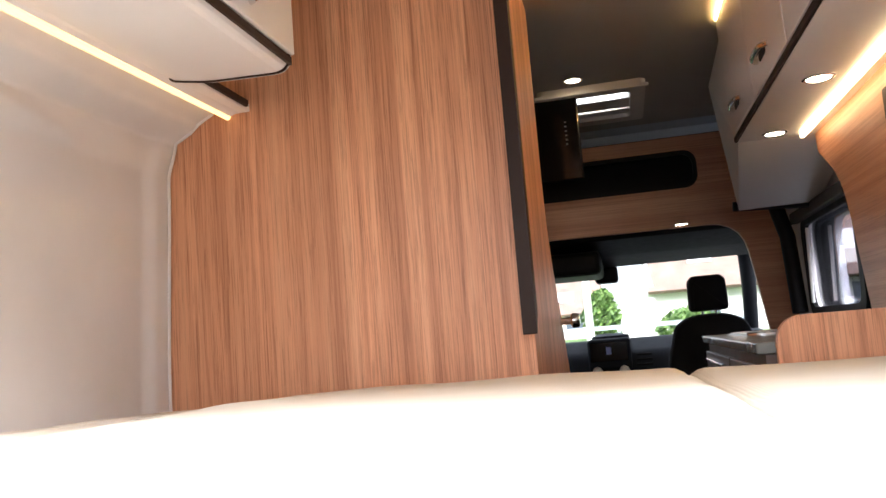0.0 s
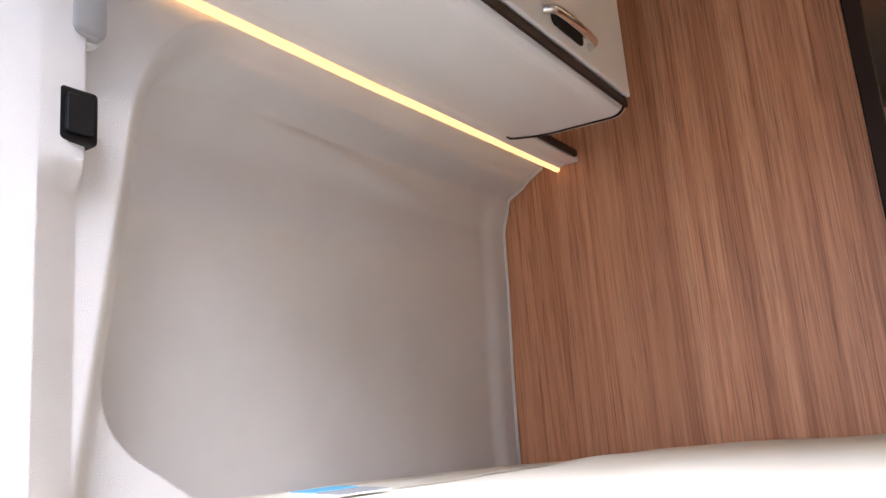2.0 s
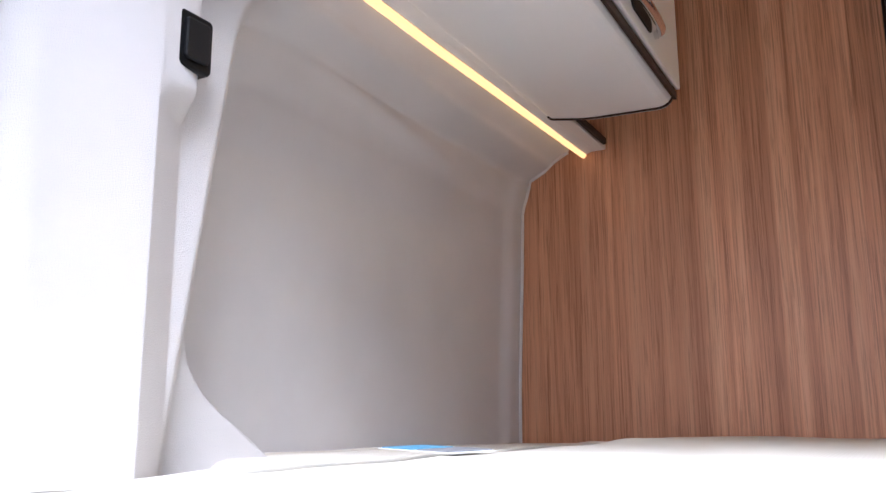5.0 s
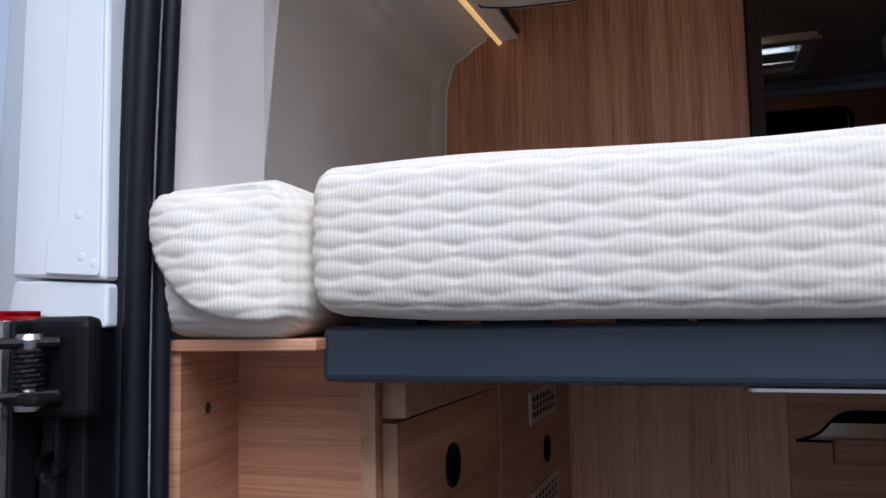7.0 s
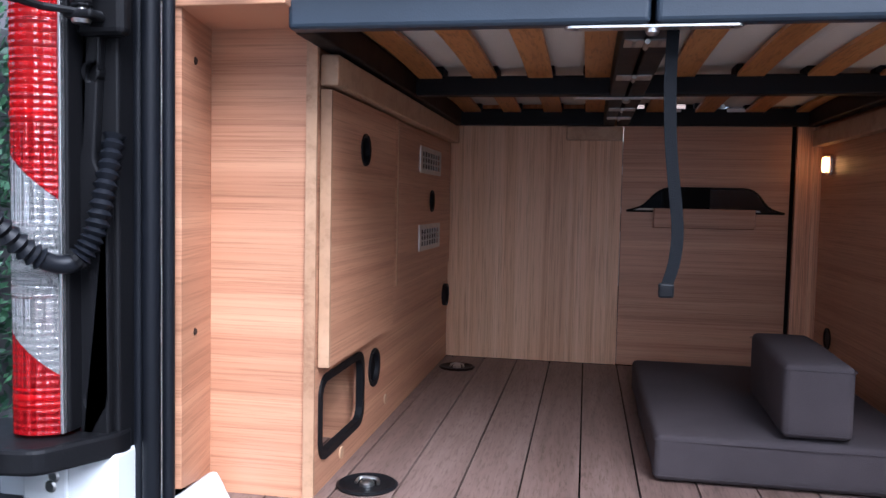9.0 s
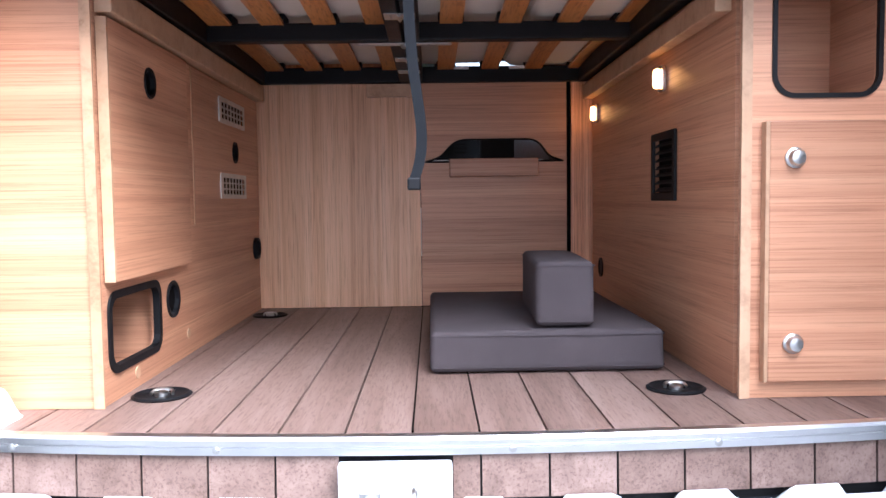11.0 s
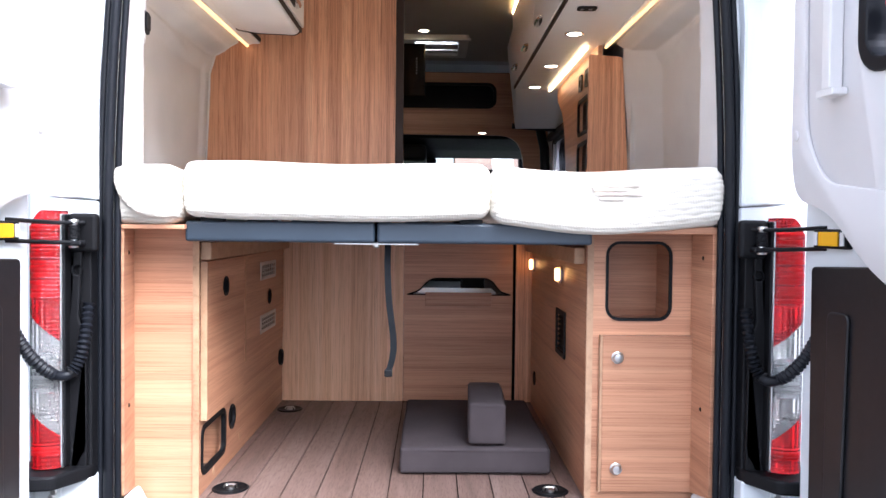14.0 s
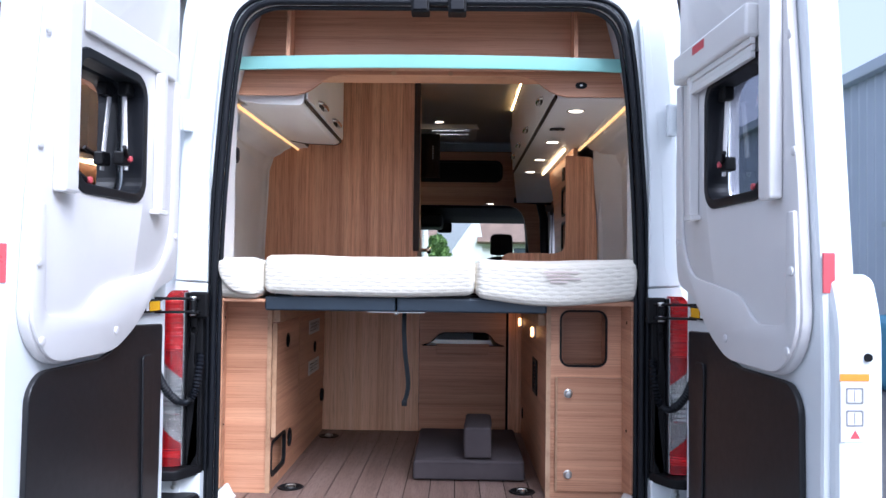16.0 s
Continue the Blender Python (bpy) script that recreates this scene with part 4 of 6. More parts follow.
right_mattress = mattress(0.270, 0.878, -0.040, 1.43, MZ + 0.002, 0.944, "off-white knitted mattress section sagging at its front edge", 0.030, 0.0, 15)


# garage cushions
def cushion(name, x0, x1, y0, y1, z0, z1, turn, label):
    b = bmesh.new()
    box(x0, x1, y0, y1, z0, z1, 0.012, 3, b)
    bmesh.ops.subdivide_edges(b, edges=[e for e in b.edges if e.calc_length() > 0.05], cuts=6, use_grid_fill=True)
    c = Vector(((x0 + x1) / 2, (y0 + y1) / 2, (z0 + z1) / 2))
    for v in b.verts:
        k = v.co - c
        f = (1 - (2 * k.x / (x1 - x0)) ** 2), (1 - (2 * k.y / (y1 - y0)) ** 2), (1 - (2 * k.z / (z1 - z0)) ** 2)
        if v.co.z > z0 + 0.02:
            v.co.z += 0.006 * max(0, f[0]) * max(0, f[1])
        v.co += 0.004 * Vector((noise.noise(v.co * 6), noise.noise(v.co * 6 + Vector((9, 0, 0))), 0))
    bmesh.ops.rotate(b, verts=b.verts, cent=c, matrix=Matrix.Rotation(radians(turn), 3, "Z"))
    t = thing(name, label, "cushion", (c.x, c.y, z0))
    part("cover", b, M_COVER, t, smooth=True)
    e = 0.010
    for z in (z0 + e, z1 - e):
        line = [(x0 - 0.001, y0 - 0.001), (x1 + 0.001, y0 - 0.001), (x1 + 0.001, y1), (x0 - 0.001, y1)]
        s = sweep([Vector((u, v, z)) for u, v in rounded(line, 0.014)], 0.0009, 6)
        bmesh.ops.rotate(s, verts=s.verts, cent=c, matrix=Matrix.Rotation(radians(turn), 3, "Z"))
        part("seam", s, M_COVER, t)


cushion("seat_cushion", 0.018, 0.492, 0.355, 1.05, 0.004, 0.088, 0.0, "flat grey-brown upholstered cushion lying on the garage floor")
cushion("bolster_cushion", 0.238, 0.356, 0.362, 0.71, 0.094, 0.226, -1.5, "grey-brown upholstered block cushion on the flat cushion")

# lashing eyes sunk in the floor
for x, y in ((-0.474, 0.222), (0.469, 0.213), (-0.481, 1.226)):
    p = thing("lashing_eye", "black round lashing eye set in the floor", "lashing point", (x, y, 0), "lashing eyes")
    part("dish", lathe([(0.052, 0.0005), (0.054, 0.003), (0.049, 0.006), (0.044, 0.004), (0.038, 0.0015), (0.0, 0.001)], (x, y, 0), "z", 32), M_BLACK, p, smooth=True)
    part("bolt", lathe([(0.013, 0.001), (0.013, 0.006), (0.008, 0.010), (0.003, 0.011)], (x, y, 0), "z", 14), M_ZINC, p, smooth=True)
    part("eye", sweep(smoothline([(x - 0.02, y, 0.004), (x - 0.014, y + 0.012, 0.009), (x + 0.014, y + 0.012, 0.009), (x + 0.02, y, 0.004)], 5), 0.003, 8), M_ZINC, p, smooth=True)

# ==== bed space, upper part ====
tagged(part("led_strip", sweep([(-0.750, 0.33, 1.588), (-0.742, 0.77, 1.583), (-0.722, 1.468, 1.580)], 0.0078, 10), M_LED), "warm glowing light strip under the short overhead cabinet", "light strip", "light strips")
tagged(part("led_strip", sweep([(0.908, 0.33, 1.598), (0.898, 0.77, 1.592), (0.878, 1.43, 1.585)], 0.0075, 10), M_LED), "warm glowing light strip under the long overhead cabinet", "light strip", "light strips")
tagged(part("led_strip", box(0.792, 0.806, 1.47, 2.58, 1.583, 1.5975, 0.003), M_LEDWARM), "bright light strip over the kitchen", "light strip", "light strips")


def pull_handle(x, y0, y1, z, face, parent):
    """A curved chrome pull over a black dish; face: +1 looks to +x."""
    part("handle", sweep(smoothline([(x, y0, z), (x + face * 0.016, y0 + 0.018, z), (x + face * 0.020, (y0 + y1) / 2, z), (x + face * 0.016, y1 - 0.018, z), (x, y1, z)], 6), 0.008, 10), M_CHROME, parent, "chrome bow handle", True)
    b = plate(rrect(y0 + 0.03, y1 - 0.03, z - 0.012, z + 0.016, 0.012), [], "x", x, face * 0.003)
    part("handle_dish", b, M_BLACK, parent)


left = thing("overhead_cabinet", "white overhead cabinet with rounded lower edge and chrome handles", "cabinet", (-0.56, 0.68, 1.56), "overhead cabinets")
sec = rounded([(-0.712, 1.612), (-0.700, 1.582), (-0.620, 1.568), (-0.440, 1.562), (-0.434, 2.049), (-0.712, 2.049)], [0, 0.01, 0.03, 0.035, 0, 0], 6)
part("body", plate(sec, [], "y", 0.19, 1.00), M_WHITE, left)
part("end_panel", plate([(u * 1.0 + (-0.003 if u < -0.6 else 0.003), v - (0.003 if v < 1.7 else 0)) for u, v in sec], [], "y", 1.1905, 0.004), M_BROWN, left, "dark edged end panel")
part("end_face", plate(sec, [], "y", 1.1948, 0.010), M_WHITE, left)
part("base_strip", box(-0.4385, -0.4325, 0.19, 1.19, 1.572, 1.588), M_BROWN, left, "dark bronze strip under the doors")
for y0, y1, h0, h1 in ((0.195, 0.685, 0.42, 0.60), (0.691, 1.188, 0.82, 1.00)):
    d = part("door", box(-0.4335, -0.424, y0, y1, 1.590, 2.040, 0.003), M_WHITE, left)
    pull_handle(-0.424, h0, h1, 1.625, 1, d)
bracket = thing("cabinet_rail", "white end rail with a dark insert behind the overhead cabinet", "rail", (-0.62, 1.34, 1.59))
part("rail", box(-0.712, -0.668, 1.205, 1.478, 1.588, 1.608, 0.003), M_WHITE, bracket)
part("insert", box(-0.667, -0.657, 1.26, 1.45, 1.592, 1.608, 0.002), M_BROWN, bracket)

right = thing("overhead_cabinet", "long white overhead cabinet with four doors and chrome handles", "cabinet", (0.73, 1.4, 1.6), "overhead cabinets")
sec = [(0.597, 1.600), (0.868, 1.600), (0.985, 1.660), (0.985, 2.049), (0.585, 2.049)]
part("body", plate(sec, [], "y", 0.19, 2.42), M_WHITE, right)
part("base_strip", box(0.588, 0.5965, 0.19, 2.61, 1.601, 1.618), M_BROWN, right, "dark bronze strip under the doors")
for y0, y1, h in ((0.195, 0.955, 0.66), (0.961, 1.655, 1.41), (1.661, 2.125, 1.93), (2.131, 2.605, 2.42)):
    b = box(0.584, 0.5935, y0, y1, 1.620, 2.040, 0.003)
    for v in b.verts:
        v.co.x -= (v.co.z - 1.6) * 0.022
    d = part("door", b, M_WHITE, right)
    pull_handle(0.583, h - 0.075, h + 0.075, 1.69, -1, d)
tagged(part("led_strip", sweep([(0.5745, 0.6, 2.0465), (0.5745, 2.6, 2.0465)], 0.003, 6), M_LEDTOP), "warm glowing strip above the long overhead cabinet", "light strip", "light strips")
low = thing("corner_cupboard", "grey-white tapered cupboard beyond the overhead cabinet", "cabinet", (0.75, 2.9, 1.5))
bm = bmesh.new()
for p in ((0.60, 2.615, 1.60), (0.97, 2.615, 1.60), (0.97, 3.2, 1.44), (0.66, 3.2, 1.44), (0.60, 2.615, 2.04), (0.97, 2.615, 2.04), (0.97, 3.2, 1.98), (0.60, 3.2, 1.98)):
    bm.verts.new(p)
bmesh.ops.convex_hull(bm, input=bm.verts)
part("body", bm, M_WHITE, low)
part("lower_edge", sweep([(0.64, 3.21, 1.46), (0.97, 3.21, 1.44)], 0.02, 8), M_BLACK, low)

for x, y, z in ((0.707, 0.425, 1.600), (0.704, 1.252, 1.600), (0.707, 1.92, 1.600), (0.703, 2.522, 1.600), (0.045, 3.055, 2.050), (0.48, 3.87, 1.49)):
    dl = thing("downlight", "round recessed downlight, lit warm white", "lamp", (x, y, z), "downlights")
    part("rim", lathe([(0.040, 0.0), (0.041, -0.003), (0.036, -0.005), (0.031, -0.003)], (x, y, z), "z", 28), M_CHROME, dl, smooth=True)
    part("lens", lathe([(0.031, -0.0032), (0.030, -0.0042), (0.0, -0.0046)], (x, y, z), "z", 24), M_DOWN, dl)
usb = thing("usb_socket", "black twin charging socket under the cabinet", "socket", (0.681, 0.864, 1.6))
part("plate", plate(rrect(0.645, 0.717, 0.838, 0.890, 0.014), [], "z", 1.5995, -0.006, 0.0015), M_BLACK, usb)
for x in (0.664, 0.694):
    part("port", box(x - 0.006, x + 0.006, 0.858, 0.870, 1.5925, 1.5934), M_ZINC, usb)

# valance, shelf and storage over the rear opening
VY = 0.155
val = rounded([(-0.700, 1.598), (-0.43, 1.598), (-0.33, 1.682), (0.485, 1.682), (0.585, 1.600), (0.872, 1.600), (0.860, 1.698), (-0.690, 1.698)], [0, 0.09, 0.09, 0.09, 0.09, 0, 0, 0], 8)
v = thing("valance_shelf", "brown wood-grain shelf and curved valance over the rear opening", "shelf", (CX, 0.2, 1.6))
part("valance", plate(val, [], "y", VY, 0.016), M_WOOD_H, v)
front = [(x, 0.095 - 0.05 * (1 - ((x - CX) / 0.77) ** 2)) for x in span(-0.685, 0.852, 30)]
part("shelf", plate(front + [(0.852, 0.36), (-0.685, 0.36)], [], "z", 1.699, 0.016), M_WOOD_H, v)
lip = [(x, y - 0.004) for x, y in front]
bm = bmesh.new()
rr = [[bm.verts.new((x, y + o, z)) for o, z in ((0, 1.681), (0, 1.735), (-0.006, 1.733), (-0.008, 1.708), (-0.006, 1.683))] for x, y in lip]
for a, c in zip(rr, rr[1:]):
    for i in range(5):
        bm.faces.new((a[i], a[(i + 1) % 5], c[(i + 1) % 5], c[i]))
part("lip", bm, M_MINT, v, "mint green shelf lip with protective film", True)
part("back_panel", plate(rounded([(-0.69, 1.716), (0.856, 1.716), (0.80, 2.04), (-0.634, 2.04)], [0, 0, 0.1, 0.1]), [], "y", 0.177, 0.010), M_WOOD_H, v)
for x in (-0.495, 0.648):
    part("divider", plate(rounded([(0.085, 1.7155), (0.1765, 1.7155), (0.1765, 2.04), (0.11, 2.04)], [0, 0, 0, 0.03]), [], "x", x, 0.016), M_WOOD_V, v)
sock = thing("valance_socket", "black oval socket in the valance", "socket", (0.687, VY, 1.634))
part("plate", plate([(0.687 + 0.024 * math.cos(a / 12 * math.pi), 1.645 + 0.014 * math.sin(a / 12 * math.pi)) for a in range(24)], [], "y", VY - 0.0005, -0.005, 0.001), M_BLACK, sock)
part("port", box(0.682, 0.692, VY - 0.0075, VY - 0.0058, 1.642, 1.648), M_ZINC, sock)
for x in (-0.07, 0.16):
    tagged(part("screw_cap", lathe([(0.010, 0), (0.010, -0.002), (0.006, -0.003)], (x, VY - 0.0003, 1.690), "y", 14), M_WOOD_E), "wood-coloured screw cap on the valance", "screw cap", "valance caps")
for x in (0.045, 0.185):
    s = thing("latch_block", "black door latch block at the opening's top", "latch", (x, -0.03, 1.93), "top latches")
    part("body", box(x - 0.035, x + 0.035, -0.075, -0.005, 1.865, 1.925, 0.006), M_BLACK, s)
    part("cover", box(x - 0.026, x + 0.026, -0.081, -0.0755, 1.872, 1.912, 0.004), M_SCREEN, s)
structure("ceiling_rear", plate(rounded([(-0.70, -0.03), (0.866, -0.03), (0.866, 0.34), (-0.70, 0.34)], 0.01), [], "z", 2.041, 0.006), M_LINING, "off-white lining over the rear shelf", category="ceiling")

# switches on the pillars
sw = thing("light_switch", "square black rocker switch on the fabric pillar", "switch", (-0.735, 0.228, 1.362))
part("frame", plate(rrect(0.203, 0.251, 1.331, 1.394, 0.006), [], "x", -0.748, 0.028, 0.003), M_BLACK, sw)
part("rocker", plate(rrect(0.211, 0.243, 1.340, 1.385, 0.004), [], "x", -0.7205, 0.006, 0.002), M_BLACK, sw)
sg = thing("grey_cover", "grey satin socket cover on the fabric pillar", "socket cover", (-0.735, 0.235, 1.47))
part("cover", plate(rrect(0.219, 0.262, 1.462, 1.540, 0.012), [], "x", -0.748, 0.028, 0.005), M_SATIN, sg, smooth=True)
part("base", plate(rrect(0.216, 0.265, 1.458, 1.544, 0.013), [], "x", -0.749, 0.015, 0.002), M_TRIM, sg)

# printed care card on the mattress
card = thing("care_card", "small printed blue and grey card on the mattress", "card", (-0.54, 0.415, 0.937))
for nm, x0, x1, m in (("sheet", -0.60, -0.48, M_PAPER), ("print", -0.595, -0.545, M_BLUE), ("print", -0.535, -0.485, M_INK)):
    h = 0.0 if nm == "sheet" else 0.0012
    b = box(x0, x1, 0.385 + h, 0.445 - h, 0.941 + h, 0.942 + h)
    bmesh.ops.rotate(b, verts=b.verts, cent=(-0.54, 0.415, 0.94), matrix=Matrix.Rotation(radians(-20), 3, "Z"))
    part(nm, b, m, card)
for x0, x1, z in ((0.52, 0.65, 0.892), (0.53, 0.62, 0.880), (0.535, 0.66, 0.868), (0.545, 0.61, 0.856)):
    part("print_bar", box(x0, x1, -0.054, -0.0505, z - 0.003, z + 0.003), M_ROSE, right_mattress, "faint rose print")


# ==== kitchen and cab ====
kit = thing("kitchen_unit", "brown kitchen unit with dark worktop and drawers", "cabinet", (0.65, 2.0, 0.0))
part("body", box(0.425, 0.90, 1.47, 2.60, 0.0, 0.925), M_DRAWER, kit)
part("worktop", box(0.408, 0.92, 1.465, 2.62, 0.926, 0.950, 0.004), M_COUNTER, kit, "grey-green worktop")
part("sink_rim", plate(rrect(0.48, 0.80, 2.05, 2.50, 0.04), [rrect(0.50, 0.78, 2.07, 2.48, 0.03)], "z", 0.9505, 0.006), M_CHROME, kit, "chrome sink rim")
part("tap", sweep(smoothline([(0.82, 2.3, 0.951), (0.82, 2.3, 0.985), (0.76, 2.3, 0.99)], 5), 0.008, 8), M_CHROME, kit, smooth=True)
for y0, y1 in ((1.50, 1.96), (1.98, 2.58)):
    d = part("drawer", box(0.412, 0.4245, y0, y1, 0.72, 0.90, 0.003), M_DRAWER, kit)
    part("handle", box(0.400, 0.4115, y0 + 0.08, y1 - 0.08, 0.872, 0.880, 0.002), M_CHROME, d)

tv = thing("television", "black flat television on a wall bracket", "television", (0.0, 2.9, 1.6))
part("screen", box(-0.25, 0.058, 2.90, 2.935, 1.60, 1.93, 0.006), M_SCREEN, tv)
part("back_box", box(-0.22, 0.02, 2.936, 2.97, 1.66, 1.87, 0.006), M_BLACK, tv)
part("bracket", box(-0.34, -0.2505, 2.91, 2.95, 1.72, 1.80, 0.004), M_BLACK, tv)
for i in range(6):
    part("port", box(0.0, 0.008, 2.8975, 2.8995, 1.74 + 0.018 * i, 1.746 + 0.018 * i), M_ZINC, tv)

hatch3 = thing("roof_hatch", "cream framed roof hatch with pleated blind", "roof hatch", (0.12, 3.45, 2.0))
part("frame", plate(rrect(-0.12, 0.345, 3.15, 3.74, 0.03), [rrect(-0.02, 0.28, 3.24, 3.66, 0.02)], "z", 2.02, 0.029), M_BLIND, hatch3)
part("lip", plate(rrect(-0.13, 0.355, 3.14, 3.155, 0.004), [], "z", 2.010, 0.012), M_BLIND, hatch3)
for i in range(3):
    part("blind_fold", box(-0.02, 0.28, 3.40 + 0.09 * i, 3.48 + 0.09 * i, 2.04 + 0.004 * (i % 2), 2.045 + 0.004 * (i % 2)), M_BLIND, hatch3)
pane = part("pane", box(-0.03, 0.29, 3.23, 3.67, 2.12, 2.125), M_CLEARGLASS, hatch3)
pane.visible_shadow = False

# sliding door window
wn1 = thing("window_1", "sliding-door window with dark frame and white stay", "window", (0.99, 3.15, 1.2), kind="structure")
part("window_frame", plate(rrect(2.72, 3.58, 0.97, 1.43, 0.09), [rrect(2.77, 3.53, 1.02, 1.38, 0.06)], "x", 0.965, 0.018), M_BLACK, wn1)
p1 = part("pane", plate(rrect(2.76, 3.54, 1.01, 1.39, 0.07), [], "x", 1.0, 0.006), M_TINT, wn1)
p1.visible_shadow = False
part("blind_cassette", box(0.93, 0.964, 2.70, 3.60, 1.40, 1.45, 0.006), M_BROWN, wn1)
part("stay", sweep([(0.955, 3.46, 1.04), (0.955, 3.40, 1.36)], 0.008, 8), M_WHITE, wn1)
structure("door_pillar", sweep([(0.93, 3.62, 1.0), (0.92, 3.64, 1.35), (0.86, 3.66, 1.62), (0.74, 3.68, 1.74)], 0.035, 10), M_BLACK, "black sliding-door rail and rubber", True, "pillar")

# cab
seat = thing("cab_seat", "black cloth cab seat with headrest, seen from behind", "seat", (0.60, 4.35, 0.0), "cab seats")
bm = plate(rounded([(0.38, 0.25), (0.83, 0.25), (0.85, 0.78), (0.79, 0.99), (0.69, 1.035), (0.52, 1.035), (0.42, 0.99), (0.36, 0.78)], 0.05), [], "y", 4.24, 0.15, 0.03)
part("backrest", bm, M_SEAT, seat, smooth=True)
part("headrest", plate(rounded([(0.50, 1.05), (0.71, 1.05), (0.705, 1.22), (0.68, 1.245), (0.53, 1.245), (0.505, 1.22)], 0.03), [], "y", 4.27, 0.10, 0.025), M_SEAT, seat, smooth=True)
for x in (0.57, 0.64):
    part("headrest_post", sweep([(x, 4.32, 1.02), (x, 4.32, 1.06)], 0.007, 8), M_CHROME, seat)
part("seat_base", box(0.36, 0.85, 4.25, 4.75, 0.0, 0.40, 0.04), M_SEAT, seat)
copy_thing(seat, pose(-0.46, 4.35, 0))
dash = thing("dashboard", "dark grey dashboard with central screen and vents", "dashboard", (CX, 5.0, 0.5))
prof = rounded([(4.78, 0.30), (5.45, 0.30), (5.45, 0.90), (5.0, 0.93), (4.80, 0.84), (4.74, 0.62)], 0.05)
part("body", plate(prof, [], "x", -0.80, 1.78, 0.02), M_DASH, dash, smooth=True)
part("screen_hood", box(-0.09, 0.17, 4.70, 4.86, 0.745, 0.935, 0.02, 3), M_DASH, dash)
part("screen", box(-0.075, 0.15, 4.692, 4.6985, 0.80, 0.915, 0.003), M_SCREEN, dash)
part("icon", box(0.022, 0.052, 4.690, 4.6915, 0.84, 0.885), M_LILAC, dash)
for x in (-0.04, 0.12):
    part("dial", lathe([(0.03, 0), (0.028, -0.02), (0.018, -0.024)], (x, 4.70, 0.74), "y", 18), M_ZINC, dash, smooth=True)
for i in range(5):
    part("vent_slat", box(0.20, 0.29, 4.735, 4.75, 0.70 + i * 0.03, 0.712 + i * 0.03), M_BLACK, dash)
part("top_pad", lathe([(0.12, 0), (0.115, 0.03), (0.06, 0.045)], (0.05, 4.95, 0.92), "z", 24), M_DASH, dash, smooth=True)
struct = thing("cab_shell", "dark-lined van cab with windscreen pillars and header", "cab", (CX, 4.6, 0.9), kind="structure")
part("header", plate(rounded([(3.97, 1.46), (4.30, 1.40), (4.62, 1.36), (4.72, 1.38), (4.62, 1.60), (3.97, 1.66)], 0.02), [], "x", -0.90, 1.98), M_BLACK, struct)
part("console", box(-0.50, 0.06, 4.05, 4.60, 1.29, 1.42, 0.03), M_BLACK, struct)
part("mirror_base", box(0.0, 0.14, 4.63, 4.75, 1.27, 1.37, 0.02), M_BLACK, struct)
for s in (-1, 1):
    x = CX + s * 0.80
    b = sweep(smoothline([(x, 4.70, 1.44), (x + s * 0.05, 5.05, 1.20), (x + s * 0.09, 5.45, 0.86)], 6), 0.045, 10)
    part("pillar", b, M_DASH, struct, smooth=True)
    part("door_panel", box(CX + s * 0.95 - 0.03, CX + s * 0.95 + 0.03, 3.97, 5.4, 0.0, 0.88, 0.02), M_DASH, struct)
    part("rear_pillar", box(CX + s * 0.94 - 0.04, CX + s * 0.94 + 0.04, 3.97, 4.10, 0.85, 1.6, 0.02), M_DASH, struct)
bm = bmesh.new()
vs = [bm.verts.new(p) for p in ((CX - 0.92, 5.47, 0.86), (CX + 0.92, 5.47, 0.86), (CX + 0.80, 4.72, 1.45), (CX - 0.80, 4.72, 1.45))]
bm.faces.new(vs)
ws = part("windscreen", solid(bm, 0.005), M_CLEARGLASS, struct)
ws.visible_shadow = False
part("bonnet", box(CX - 0.95, CX + 0.95, 5.48, 6.2, -0.2, 0.45, 0.1, 3), M_BODY, struct)
part("roof_front", plate([(CX - 1.02, 4.36), (CX + 1.02, 4.36), (CX + 0.85, 4.72), (CX - 0.85, 4.72)], [], "z", 1.67, 0.05), M_BODY, struct)
part("roof_wall", box(CX - 1.02, CX + 1.02, 4.36, 4.39, 1.72, 2.10), M_BODY, struct)


